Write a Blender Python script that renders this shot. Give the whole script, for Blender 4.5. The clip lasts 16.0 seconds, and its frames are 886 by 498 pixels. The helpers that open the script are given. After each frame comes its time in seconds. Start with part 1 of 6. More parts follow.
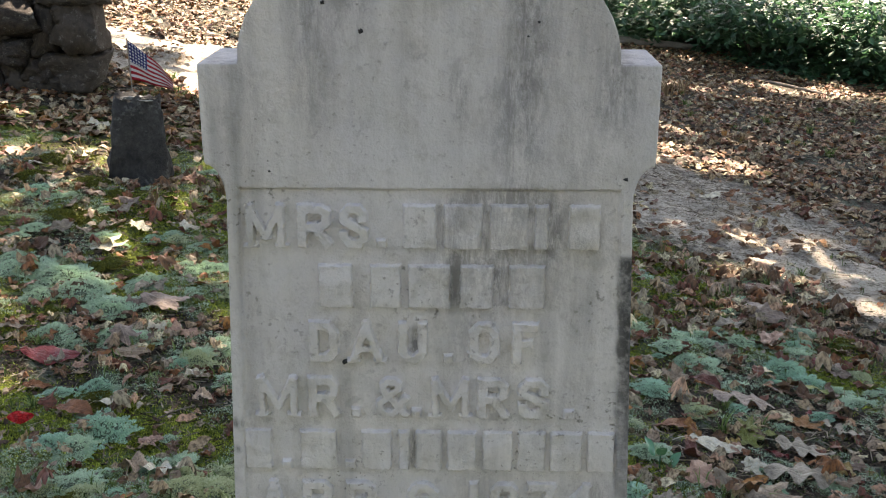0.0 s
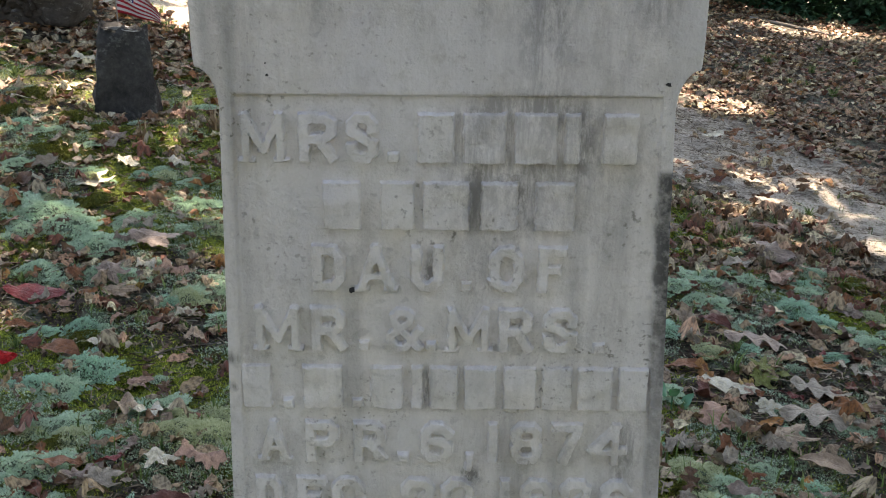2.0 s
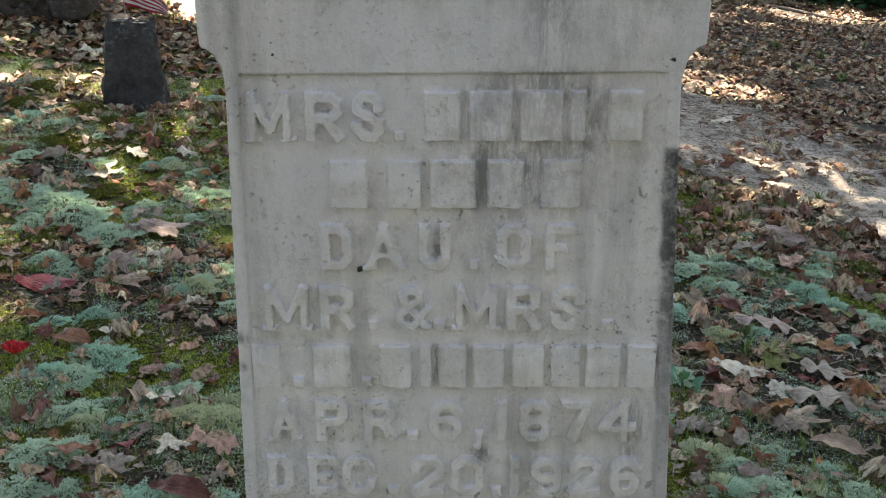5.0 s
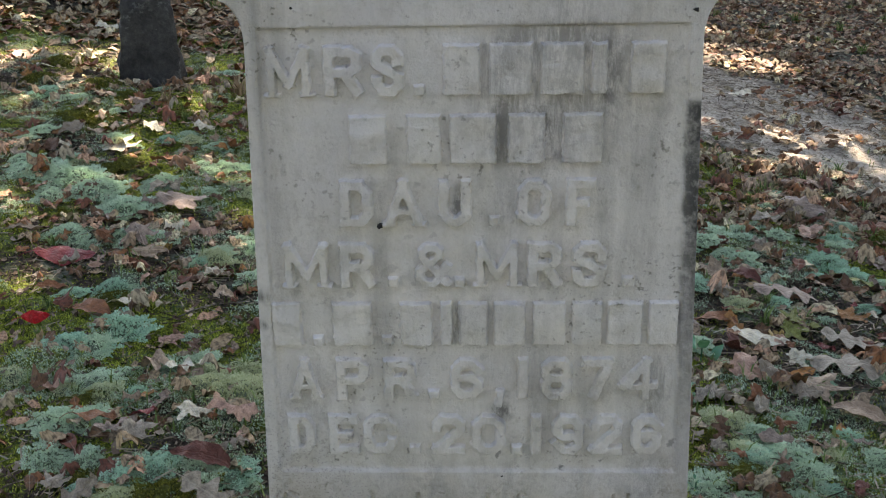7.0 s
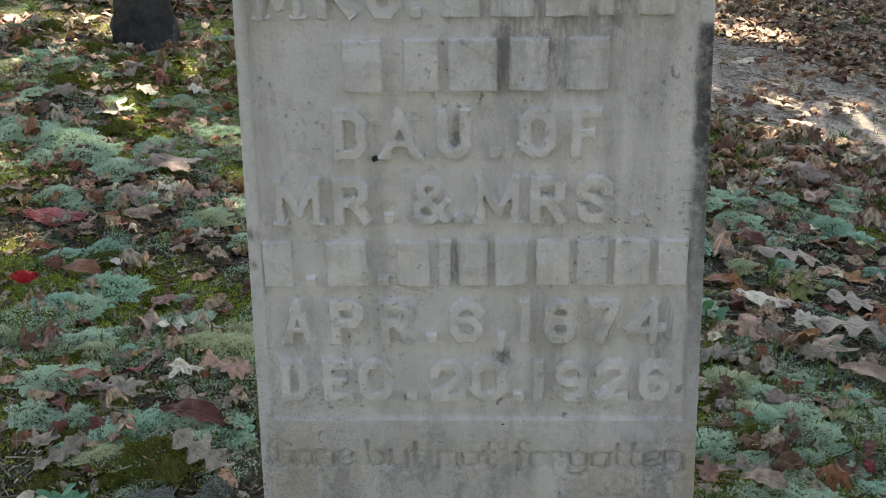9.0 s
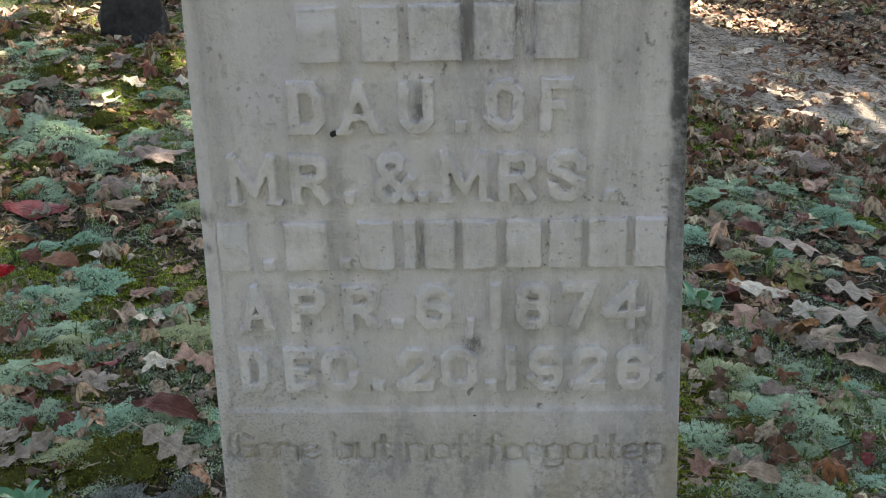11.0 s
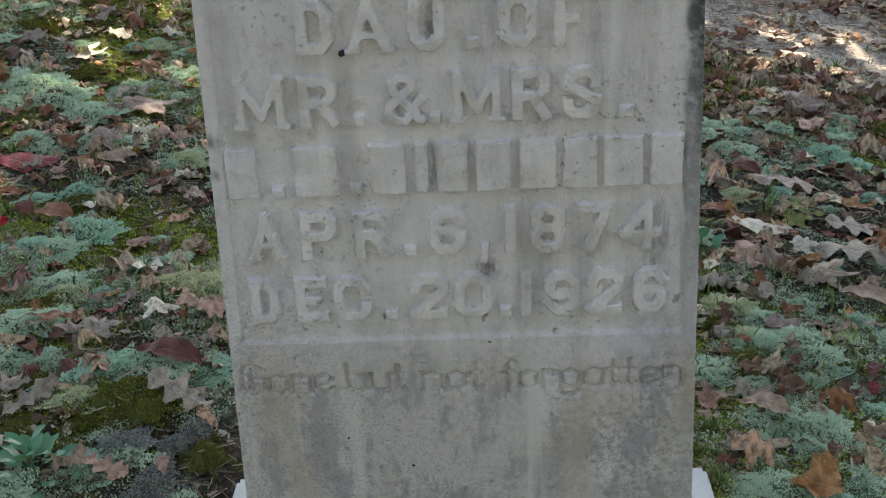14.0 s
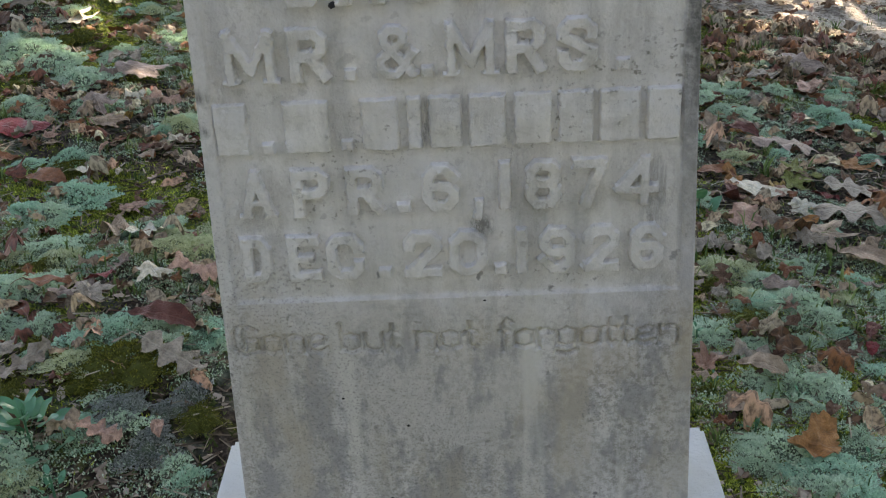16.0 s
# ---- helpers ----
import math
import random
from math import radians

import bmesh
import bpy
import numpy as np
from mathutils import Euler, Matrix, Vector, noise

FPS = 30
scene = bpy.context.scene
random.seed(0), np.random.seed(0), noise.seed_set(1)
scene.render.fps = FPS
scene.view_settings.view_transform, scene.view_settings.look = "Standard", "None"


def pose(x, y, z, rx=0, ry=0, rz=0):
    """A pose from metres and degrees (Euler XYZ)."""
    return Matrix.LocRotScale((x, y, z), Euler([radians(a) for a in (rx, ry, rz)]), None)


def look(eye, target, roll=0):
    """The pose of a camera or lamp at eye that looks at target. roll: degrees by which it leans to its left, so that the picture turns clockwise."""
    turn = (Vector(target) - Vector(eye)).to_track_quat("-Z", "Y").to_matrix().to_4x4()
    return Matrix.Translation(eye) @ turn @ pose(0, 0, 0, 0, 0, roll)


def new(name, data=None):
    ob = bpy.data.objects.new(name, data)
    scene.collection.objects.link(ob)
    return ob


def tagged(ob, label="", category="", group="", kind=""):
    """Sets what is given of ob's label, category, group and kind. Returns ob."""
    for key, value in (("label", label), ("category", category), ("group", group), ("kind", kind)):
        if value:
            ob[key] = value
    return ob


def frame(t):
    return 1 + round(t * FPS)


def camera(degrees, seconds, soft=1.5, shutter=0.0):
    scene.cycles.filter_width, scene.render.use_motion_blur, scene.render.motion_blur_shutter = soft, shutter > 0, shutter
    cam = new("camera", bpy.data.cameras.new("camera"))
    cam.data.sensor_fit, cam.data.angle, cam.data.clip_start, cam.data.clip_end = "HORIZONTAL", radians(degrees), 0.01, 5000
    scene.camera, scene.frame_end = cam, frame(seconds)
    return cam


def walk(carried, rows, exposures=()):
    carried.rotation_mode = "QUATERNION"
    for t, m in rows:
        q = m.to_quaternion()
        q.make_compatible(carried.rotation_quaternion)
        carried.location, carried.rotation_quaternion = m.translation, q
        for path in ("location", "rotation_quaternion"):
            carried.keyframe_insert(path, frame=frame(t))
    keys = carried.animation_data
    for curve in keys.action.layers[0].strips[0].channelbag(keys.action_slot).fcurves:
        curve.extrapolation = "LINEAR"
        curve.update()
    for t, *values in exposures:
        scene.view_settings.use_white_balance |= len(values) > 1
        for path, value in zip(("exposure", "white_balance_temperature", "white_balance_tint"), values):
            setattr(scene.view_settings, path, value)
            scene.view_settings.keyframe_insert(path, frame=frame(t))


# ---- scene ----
cam = camera(44.7, 16.0, soft=1.1)
PATH = [
    (0, (0.046, -1.161, 1.045), (-0.003, 0.732, 0.401), -0.0),
    (0.5, (0.029, -1.11, 1.016), (0.014, 0.774, 0.347), 0.4),
    (1, (0.021, -1.083, 0.996), (0.002, 0.788, 0.289), 0.4),
    (1.5, (0.016, -1.062, 0.978), (-0.018, 0.802, 0.253), 0.5),
    (2, (0.015, -1.051, 0.974), (-0.017, 0.807, 0.236), 0.2),
    (2.5, (0.016, -1.051, 0.971), (-0.016, 0.802, 0.22), -0.0),
    (3, (0.019, -1.051, 0.969), (-0.014, 0.801, 0.213), -0.3),
    (5.5, (0.017, -1.063, 0.958), (-0.041, 0.789, 0.206), -0.7),
    (6, (0.016, -1.065, 0.952), (-0.051, 0.784, 0.192), -0.8),
    (6.5, (0.017, -1.064, 0.944), (-0.053, 0.779, 0.171), -1.1),
    (7, (0.013, -1.063, 0.936), (-0.067, 0.774, 0.15), -1.3),
    (7.5, (0.012, -1.064, 0.932), (-0.065, 0.772, 0.144), -1.5),
    (8, (0.012, -1.059, 0.914), (-0.062, 0.769, 0.106), -1.6),
    (8.5, (0.01, -1.043, 0.889), (-0.067, 0.78, 0.07), -1.8),
    (8.7, (0.009, -1.038, 0.882), (-0.064, 0.784, 0.061), -1.5),
    (10.8, (0.05, -0.984, 0.83), (-0.049, 0.838, 0.011), -1.3),
    (11, (0.049, -0.98, 0.83), (-0.039, 0.84, 0.006), -1.8),
    (11.5, (0.053, -0.971, 0.82), (-0.032, 0.83, -0.045), -2.2),
    (12, (0.057, -0.965, 0.804), (-0.019, 0.822, -0.09), -3.1),
    (12.5, (0.054, -0.964, 0.797), (-0.018, 0.822, -0.101), -3.3),
    (13, (0.041, -0.965, 0.795), (-0.037, 0.82, -0.105), -3.1),
    (13.5, (0.029, -0.971, 0.793), (-0.039, 0.815, -0.105), -3.0),
    (14, (0.022, -0.977, 0.79), (-0.045, 0.811, -0.104), -2.8),
    (14.5, (0.02, -0.982, 0.787), (-0.043, 0.803, -0.114), -2.7),
    (15, (0.023, -0.977, 0.78), (-0.033, 0.794, -0.147), -3.0),
    (15.5, (0.023, -0.973, 0.773), (-0.04, 0.791, -0.169), -3.1),
    (16, (0.025, -0.968, 0.772), (-0.04, 0.793, -0.173), -3.1),
]
walk(cam, [(t, look(eye, target, roll)) for t, eye, target, roll in PATH], [(0, 1.8, 8250, 17.3), (16, 1.8, 8250, 17.3)])

# ---- world, sun, exposure ----
SUN_EL, SUN_AZ = 50.0, 6.0                      # degrees; azimuth from +y towards +x
SUN = Vector((math.sin(radians(SUN_AZ)) * math.cos(radians(SUN_EL)), math.cos(radians(SUN_AZ)) * math.cos(radians(SUN_EL)), math.sin(radians(SUN_EL))))
world = bpy.data.worlds.new("world")
scene.world = world
world.use_nodes = True
sky = world.node_tree.nodes.new("ShaderNodeTexSky")
sky.sky_type, sky.sun_disc = "NISHITA", False
sky.sun_elevation, sky.sun_rotation = radians(SUN_EL), radians(SUN_AZ)
background = world.node_tree.nodes["Background"]
world.node_tree.links.new(sky.outputs[0], background.inputs[0])
background.inputs[1].default_value = 0.15
sun_data = bpy.data.lights.new("sun", "SUN")
sun_data.energy, sun_data.angle, sun_data.color = 7.5, radians(0.53), (1.0, 0.955, 0.89)
sun = new("sun", sun_data)
sun.matrix_world = look(SUN * 30, (0, 0, 0))


# ---- ground form ----
def soft(v):
    return 3.5 * math.tanh(v / 3.5)


def base_height(x, y):
    sx, sy = soft(x), soft(y)
    z = -0.2028 - 0.064 * sx - 0.0458 * sy - 0.0434 * sx * sy
    z += 0.05 * math.exp(-((x + 0.55) ** 2 + (y - 0.5) ** 2) / 0.1)
    return z + 0.05 * math.exp(-((x + 1.25) ** 2 + (y - 2.85) ** 2) / 0.3)


def lichen_mask(x, y):
    n = noise.noise((x * 4.5, y * 4.5, 5.5)) + 0.7 * noise.noise((x * 12, y * 12, 2.5))
    bare = 1 - math.exp(-((x + 0.45) ** 2 + (y - 0.06) ** 2) / 0.03)
    return bare * max(0.0, min(1.0, -0.13 - 0.2 * math.tanh(2 * x) + 0.6 * math.exp(-((x + 0.72) ** 2 + (y - 0.80) ** 2) / 0.08) - 1.1 * math.exp(-((x - 0.65) ** 2 + (y - 0.7) ** 2) / 0.22) + 3.6 * n))


def heaps(x, y):
    """The rounded heads that the lichen grows in."""
    if abs(x) > 1.9 or not -0.1 < y < 3.0:
        return 0.0
    m = lichen_mask(x, y)
    if m <= 0:
        return 0.0
    d = noise.voronoi((x * 34 + 2 * noise.noise((x * 20, y * 20, 0)), y * 34, 0.0))[0][0]
    e = noise.voronoi((x * 75, y * 75, 5.0))[0][0]
    return m * (0.017 * max(0.0, 1 - (d / 0.72) ** 2) + 0.006 * max(0.0, 1 - (e / 0.7) ** 2))


def ground_height(x, y):
    fade = max(0.0, 1.0 - max(0.0, math.hypot(x, y - 1) - 6) / 30)
    rough = 0.024 * noise.noise((x * 5, y * 5, 3.1)) + 0.016 * noise.noise((x * 14, y * 14, 7.7))
    return base_height(x, y) - 0.009 + rough * fade + heaps(x, y)


PATH_LINE = [Vector(p) for p in ((5.0, 0.9), (3.6, 1.7), (2.6, 2.7), (2.0, 3.5), (1.55, 4.1), (1.1, 4.65), (0.3, 5.2), (-0.8, 5.5), (-1.8, 5.55), (-3.2, 5.9))]


def path_mask(x, y):
    """1 on the bare sandy path, 0 away from it."""
    p, best = Vector((x, y)), 9.0
    for a, b in zip(PATH_LINE, PATH_LINE[1:]):
        k = max(0.0, min(1.0, (p - a).dot(b - a) / (b - a).length_squared))
        best = min(best, (p - a - (b - a) * k).length)
    best += 0.3 * noise.noise((x * 1.9, y * 1.9, 0.4)) + 0.14 * noise.noise((x * 6, y * 6, 1.4))
    return max(0.0, min(1.0, (0.92 - best) / 0.4))


def moss_mask(x, y):
    n = noise.noise((x * 1.7 + 3, y * 1.7, 1.2)) + 0.5 * noise.noise((x * 5, y * 5, 8.2))
    left = 0.18 - 0.14 * math.tanh(1.1 * x)
    far = max(0.15, min(1.0, 4.5 - y)) * max(0.1, min(1.0, (y + 3.2) / 2.0)) * max(0.1, min(1.0, (5.5 - abs(x)) / 3.0))
    return max(0.0, min(1.0, 0.35 + left + 0.9 * n)) * (1 - path_mask(x, y)) * far * (1 - math.exp(-((x + 0.5) ** 2 + (y - 0.02) ** 2) / 0.02))


# ---- materials ----
class Nodes:
    def __init__(self, name):
        self.mat = bpy.data.materials.new(name)
        self.mat.use_nodes = True
        self.tree = self.mat.node_tree
        self.bsdf = self.tree.nodes["Principled BSDF"]

    def node(self, kind, **sets):
        n = self.tree.nodes.new(kind)
        for k, v in sets.items():
            n.inputs[k].default_value = v
        return n

    def link(self, a, b):
        self.tree.links.new(a, b)
        return b

    def coords(self, scale=(1, 1, 1), kind="Object"):
        c = self.tree.nodes.new("ShaderNodeTexCoord")
        m = self.tree.nodes.new("ShaderNodeMapping")
        m.inputs["Scale"].default_value = scale
        self.link(c.outputs[kind], m.inputs["Vector"])
        return m.outputs[0]

    def noise(self, scale, detail=4.0, rough=0.55, at=None, stretch=(1, 1, 1)):
        n = self.node("ShaderNodeTexNoise", Scale=scale, Detail=detail, Roughness=rough)
        self.link(at or self.coords(stretch), n.inputs["Vector"])
        return n.outputs["Fac"]

    def ramp(self, fac, stops, constant=False):
        r = self.tree.nodes.new("ShaderNodeValToRGB")
        el = r.color_ramp.elements
        while len(el) < len(stops):
            el.new(0.5)
        for e, (p, c) in zip(el, stops):
            e.position = p
            e.color = (*c, 1) if isinstance(c, tuple) else (c, c, c, 1)
        if constant:
            r.color_ramp.interpolation = "CONSTANT"
        self.link(fac, r.inputs[0])
        return r.outputs[0]

    def mix(self, fac, a, b, blend="MIX"):
        m = self.tree.nodes.new("ShaderNodeMix")
        m.data_type, m.blend_type = "RGBA", blend
        for sock, v in ((m.inputs[0], fac), (m.inputs[6], a), (m.inputs[7], b)):
            if isinstance(v, (int, float)):
                sock.default_value = v
            elif isinstance(v, tuple):
                sock.default_value = (*v, 1)
            else:
                self.link(v, sock)
        return m.outputs[2]

    def math(self, op, a, b=0.0, clamp=False):
        m = self.tree.nodes.new("ShaderNodeMath")
        m.operation, m.use_clamp = op, clamp
        for sock, v in ((m.inputs[0], a), (m.inputs[1], b)):
            if isinstance(v, (int, float)):
                sock.default_value = v
            else:
                self.link(v, sock)
        return m.outputs[0]

    def done(self, colour, rough=0.8, bump=None, strength=0.3, distance=0.01, specular=0.4):
        for sock, v in ((self.bsdf.inputs["Base Color"], colour), (self.bsdf.inputs["Roughness"], rough)):
            if isinstance(v, (int, float)):
                sock.default_value = v
            elif isinstance(v, tuple):
                sock.default_value = (*v, 1)
            else:
                self.link(v, sock)
        self.bsdf.inputs["Specular IOR Level"].default_value = specular
        if bump is not None:
            b = self.node("ShaderNodeBump", Strength=strength, Distance=distance)
            self.link(bump, b.inputs["Height"])
            self.link(b.outputs[0], self.bsdf.inputs["Normal"])
        return self.mat


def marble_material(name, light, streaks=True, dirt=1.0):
    n = Nodes(name)
    big = n.noise(5.0, 5)
    fine = n.noise(140.0, 3)
    grain = n.noise(420.0, 2)
    colour = n.ramp(big, [(0.3, tuple(c * 0.86 for c in light)), (0.7, light)])
    # cool and warm clouds in the marble
    colour = n.mix(n.ramp(n.noise(3.6, 4, 0.6, stretch=(1, 1, 0.55)), [(0.4, 0.0), (0.6, 0.55)]), colour, tuple(c * m for c, m in zip(light, (1.02, 0.985, 0.91))))
    colour = n.mix(n.ramp(n.noise(5.5, 5, 0.6, stretch=(1.3, 1, 0.4)), [(0.5, 0.0), (0.66, 0.5)]), colour, tuple(c * m for c, m in zip(light, (0.80, 0.80, 0.86))))
    colour = n.mix(n.math("MULTIPLY", n.ramp(n.noise(9.0, 6), [(0.52, 0.0), (0.72, 1.0)]), 0.3), colour, (0.42, 0.40, 0.32))
    if streaks:
        grainy = n.ramp(n.noise(260.0, 4, 0.7), [(0.35, 0.09), (0.55, 0.0)])
        colour = n.mix(grainy, colour, (0.30, 0.285, 0.25))
        colour = n.mix(n.ramp(n.noise(48.0, 5, 0.7), [(0.55, 0.0), (0.75, 0.4)]), colour, (0.30, 0.27, 0.215))
        run = n.noise(26.0, 5, 0.6, stretch=(1, 1, 0.09))
        patch = n.noise(3.2, 3, 0.5, stretch=(1.0, 1, 0.7))
        fac = n.math("MULTIPLY", n.ramp(run, [(0.46, 0.0), (0.74, 1.0)]), n.ramp(patch, [(0.42, 0.0), (0.66, 0.9)]))
        colour = n.mix(fac, colour, (0.16, 0.16, 0.155))
        speck = n.math("MULTIPLY", n.ramp(fine, [(0.60, 0.0), (0.70, 1.0)]), n.ramp(n.noise(6.0, 4), [(0.48, 0.0), (0.62, 0.75)]))
        colour = n.mix(speck, colour, (0.13, 0.12, 0.10))
        sep = n.tree.nodes.new("ShaderNodeSeparateXYZ")
        n.link(n.coords(), sep.inputs[0])
        wob = n.math("MULTIPLY", n.math("SUBTRACT", n.noise(30.0, 4), 0.5), 0.03)
        torn = n.ramp(n.noise(46.0, 8, 0.78, stretch=(1, 1, 0.45)), [(0.44, 0.0), (0.58, 1.0)])
        lines = n.ramp(n.noise(95.0, 7, 0.75, stretch=(1, 1, 0.16)), [(0.44, 0.0), (0.60, 1.0)])
        torn = n.math("MAXIMUM", torn, n.math("MULTIPLY", lines, 0.9))
        # dark growth and runs: x, z, reach across, reach down, strength
        for cx, cz, rx, rz, strength in ((0.075, 0.655, 0.115, 0.085, 1.0), (0.055, 0.595, 0.085, 0.055, 0.8), (0.138, 0.67, 0.014, 0.05, 1.2), (0.030, 0.66, 0.014, 0.06, 1.2), (0.090, 0.70, 0.09, 0.03, 0.8), (0.027, 0.60, 0.012, 0.035, 1.2), (0.078, 0.60, 0.010, 0.035, 1.2), (0.13, 0.80, 0.13, 0.25, 0.4), (-0.125, 0.91, 0.035, 0.16, 0.9), (-0.080, 0.94, 0.030, 0.08, 0.9), (0.105, 0.88, 0.028, 0.19, 1.1), (0.085, 0.80, 0.022, 0.10, 0.6), (0.205, 0.84, 0.030, 0.07, 0.9), (0.035, 0.83, 0.012, 0.05, 0.9), (0.045, 0.97, 0.03, 0.04, 0.9), (-0.20, 0.83, 0.02, 0.05, 0.6),
                                         (-0.19, 0.30, 0.03, 0.06, 0.5), (0.205, 0.31, 0.022, 0.06, 1.0), (-0.016, 0.53, 0.010, 0.030, 1.3), (0.035, 0.52, 0.03, 0.05, 0.6), (0.03, 0.275, 0.018, 0.016, 1.5), (-0.021, 0.39, 0.010, 0.034, 1.5), (0.02, 0.40, 0.035, 0.03, 0.6), (-0.05, 0.45, 0.03, 0.03, 0.5), (0.06, 0.34, 0.07, 0.05, 0.35), (-0.235, 0.425, 0.007, 0.010, 1.6), (-0.237, 0.39, 0.007, 0.009, 1.4), (0.205, 0.13, 0.05, 0.2, 0.6), (-0.20, 0.02, 0.06, 0.12, 0.6), (-0.06, 0.155, 0.05, 0.03, 0.6), (0.19, -0.04, 0.07, 0.06, 0.8)):
            dx = n.math("DIVIDE", n.math("SUBTRACT", n.math("ADD", sep.outputs[0], n.math("MULTIPLY", wob, 0.7)), cx), rx)
            dz = n.math("DIVIDE", n.math("SUBTRACT", sep.outputs[2], cz), rz)
            blob = n.math("SUBTRACT", 1.0, n.math("ADD", n.math("MULTIPLY", dx, dx), n.math("MULTIPLY", dz, dz)), True)
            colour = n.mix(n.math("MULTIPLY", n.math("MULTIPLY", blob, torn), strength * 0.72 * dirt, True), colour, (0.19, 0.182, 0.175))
        mottle = n.math("MULTIPLY", n.ramp(n.noise(30.0, 8, 0.75, stretch=(1, 1, 0.6)), [(0.5, 0.0), (0.64, 0.42)]), n.ramp(n.noise(4.0, 3), [(0.4, 0.2), (0.62, 1.0)]))
        colour = n.mix(mottle, colour, (0.24, 0.225, 0.20))
        # black growth down one edge of the shaft
        edge = n.ramp(n.math("ADD", n.math("ADD", sep.outputs[0], n.math("MULTIPLY", sep.outputs[2], 0.030)), n.math("MULTIPLY", wob, 0.35)), [(0.2335, 0.0), (0.2385, 0.9), (0.2500, 1.0), (0.2580, 0.55)])
        below = n.ramp(n.math("ADD", sep.outputs[2], n.math("MULTIPLY", wob, 0.5)), [(0.640, 1.0), (0.646, 0.0)])
        low = n.ramp(sep.outputs[2], [(0.18, 0.2), (0.42, 0.75), (0.5, 1.0)])
        broken = n.ramp(n.noise(60.0, 6, 0.7), [(0.36, 0.55), (0.55, 1.0)])
        fac = n.math("MULTIPLY", n.math("MULTIPLY", edge, below), n.math("MULTIPLY", low, broken))
        colour = n.mix(fac, colour, (0.055, 0.055, 0.053))
        pits = n.math("MULTIPLY", n.ramp(n.noise(58.0, 3, 0.5), [(0.66, 0.0), (0.71, 0.8)]), n.ramp(n.math("ADD", sep.outputs[2], wob), [(0.19, 1.0), (0.30, 0.25)]))
        colour = n.mix(pits, colour, (0.10, 0.095, 0.10))
        chips = n.math("MULTIPLY", n.ramp(n.noise(34.0, 6, 0.75), [(0.60, 0.0), (0.66, 1.0)]), n.ramp(n.noise(5.0, 3, 0.6), [(0.45, 0.0), (0.6, 0.5)]))
        colour = n.mix(chips, colour, (0.20, 0.185, 0.17))
        # brown speckled growth over the foot of the shaft
        dull = n.ramp(n.math("ADD", sep.outputs[2], n.math("MULTIPLY", wob, 5.0)), [(0.16, 1.0), (0.22, 0.0)])
        pale = n.ramp(n.noise(9.0, 4, stretch=(1, 1, 0.12)), [(0.5, 1.0), (0.6, 0.15)])
        colour = n.mix(n.math("MULTIPLY", n.math("MULTIPLY", dull, pale), 0.55), colour, (0.41, 0.38, 0.335))
        foot = n.ramp(n.math("ADD", sep.outputs[2], n.math("MULTIPLY", wob, 4.0)), [(0.13, 1.0), (0.23, 0.0)])
        spots = n.ramp(n.noise(110.0, 7, 0.8), [(0.46, 0.0), (0.58, 1.0)])
        zone = n.ramp(n.noise(8.0, 5, 0.6, stretch=(1, 1, 0.45)), [(0.42, 0.25), (0.6, 1.0)])
        fac = n.math("MULTIPLY", foot, n.math("MULTIPLY", spots, zone))
        colour = n.mix(n.math("MULTIPLY", fac, 0.7), colour, (0.16, 0.145, 0.12))
        # grey and tan blotches there, and a few pale runs
        blot = n.math("MULTIPLY", foot, n.ramp(n.noise(17.0, 6, 0.7, stretch=(1, 1, 0.6)), [(0.5, 0.0), (0.57, 0.6)]))
        colour = n.mix(blot, colour, (0.24, 0.235, 0.24))
        tan = n.math("MULTIPLY", foot, n.ramp(n.noise(13.0, 5, 0.65, stretch=(1, 1.7, 0.35)), [(0.52, 0.0), (0.64, 0.6)]))
        colour = n.mix(tan, colour, (0.40, 0.345, 0.27))
        runs = n.math("MULTIPLY", foot, n.ramp(n.noise(20.0, 4, 0.55, stretch=(1, 1, 0.07)), [(0.57, 0.0), (0.66, 0.75)]))
        colour = n.mix(runs, colour, (0.56, 0.535, 0.49))
        grains = n.ramp(n.noise(330.0, 4, 0.65), [(0.55, 0.0), (0.62, 1.0)])
        field = n.ramp(n.noise(11.0, 5, 0.65, stretch=(1, 1, 0.55)), [(0.55, 0.0), (0.66, 1.0)])
        corner = n.ramp(n.math("ADD", n.math("ADD", sep.outputs[0], sep.outputs[2]), n.math("MULTIPLY", wob, 4.0)), [(-0.10, 0.8), (0.12, 0.0)])
        eaten = n.math("MULTIPLY", grains, n.math("MAXIMUM", n.math("MULTIPLY", field, n.ramp(sep.outputs[2], [(0.22, 1.0), (0.45, 0.35)])), corner))
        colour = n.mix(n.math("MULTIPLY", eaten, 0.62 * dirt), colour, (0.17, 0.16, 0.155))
    worn = n.noise(52.0, 5, 0.65)
    bump = n.math("ADD", n.math("ADD", n.math("MULTIPLY", big, 0.6), n.math("MULTIPLY", worn, 1.0)), n.math("ADD", n.math("MULTIPLY", fine, 0.35), n.math("MULTIPLY", grain, 0.2)))
    if streaks:
        bump = n.math("SUBTRACT", bump, n.math("MULTIPLY", eaten, 0.40))
    return n.done(colour, n.ramp(fine, [(0.3, 0.72), (0.7, 0.9)]), bump, 0.6, 0.006, 0.3)


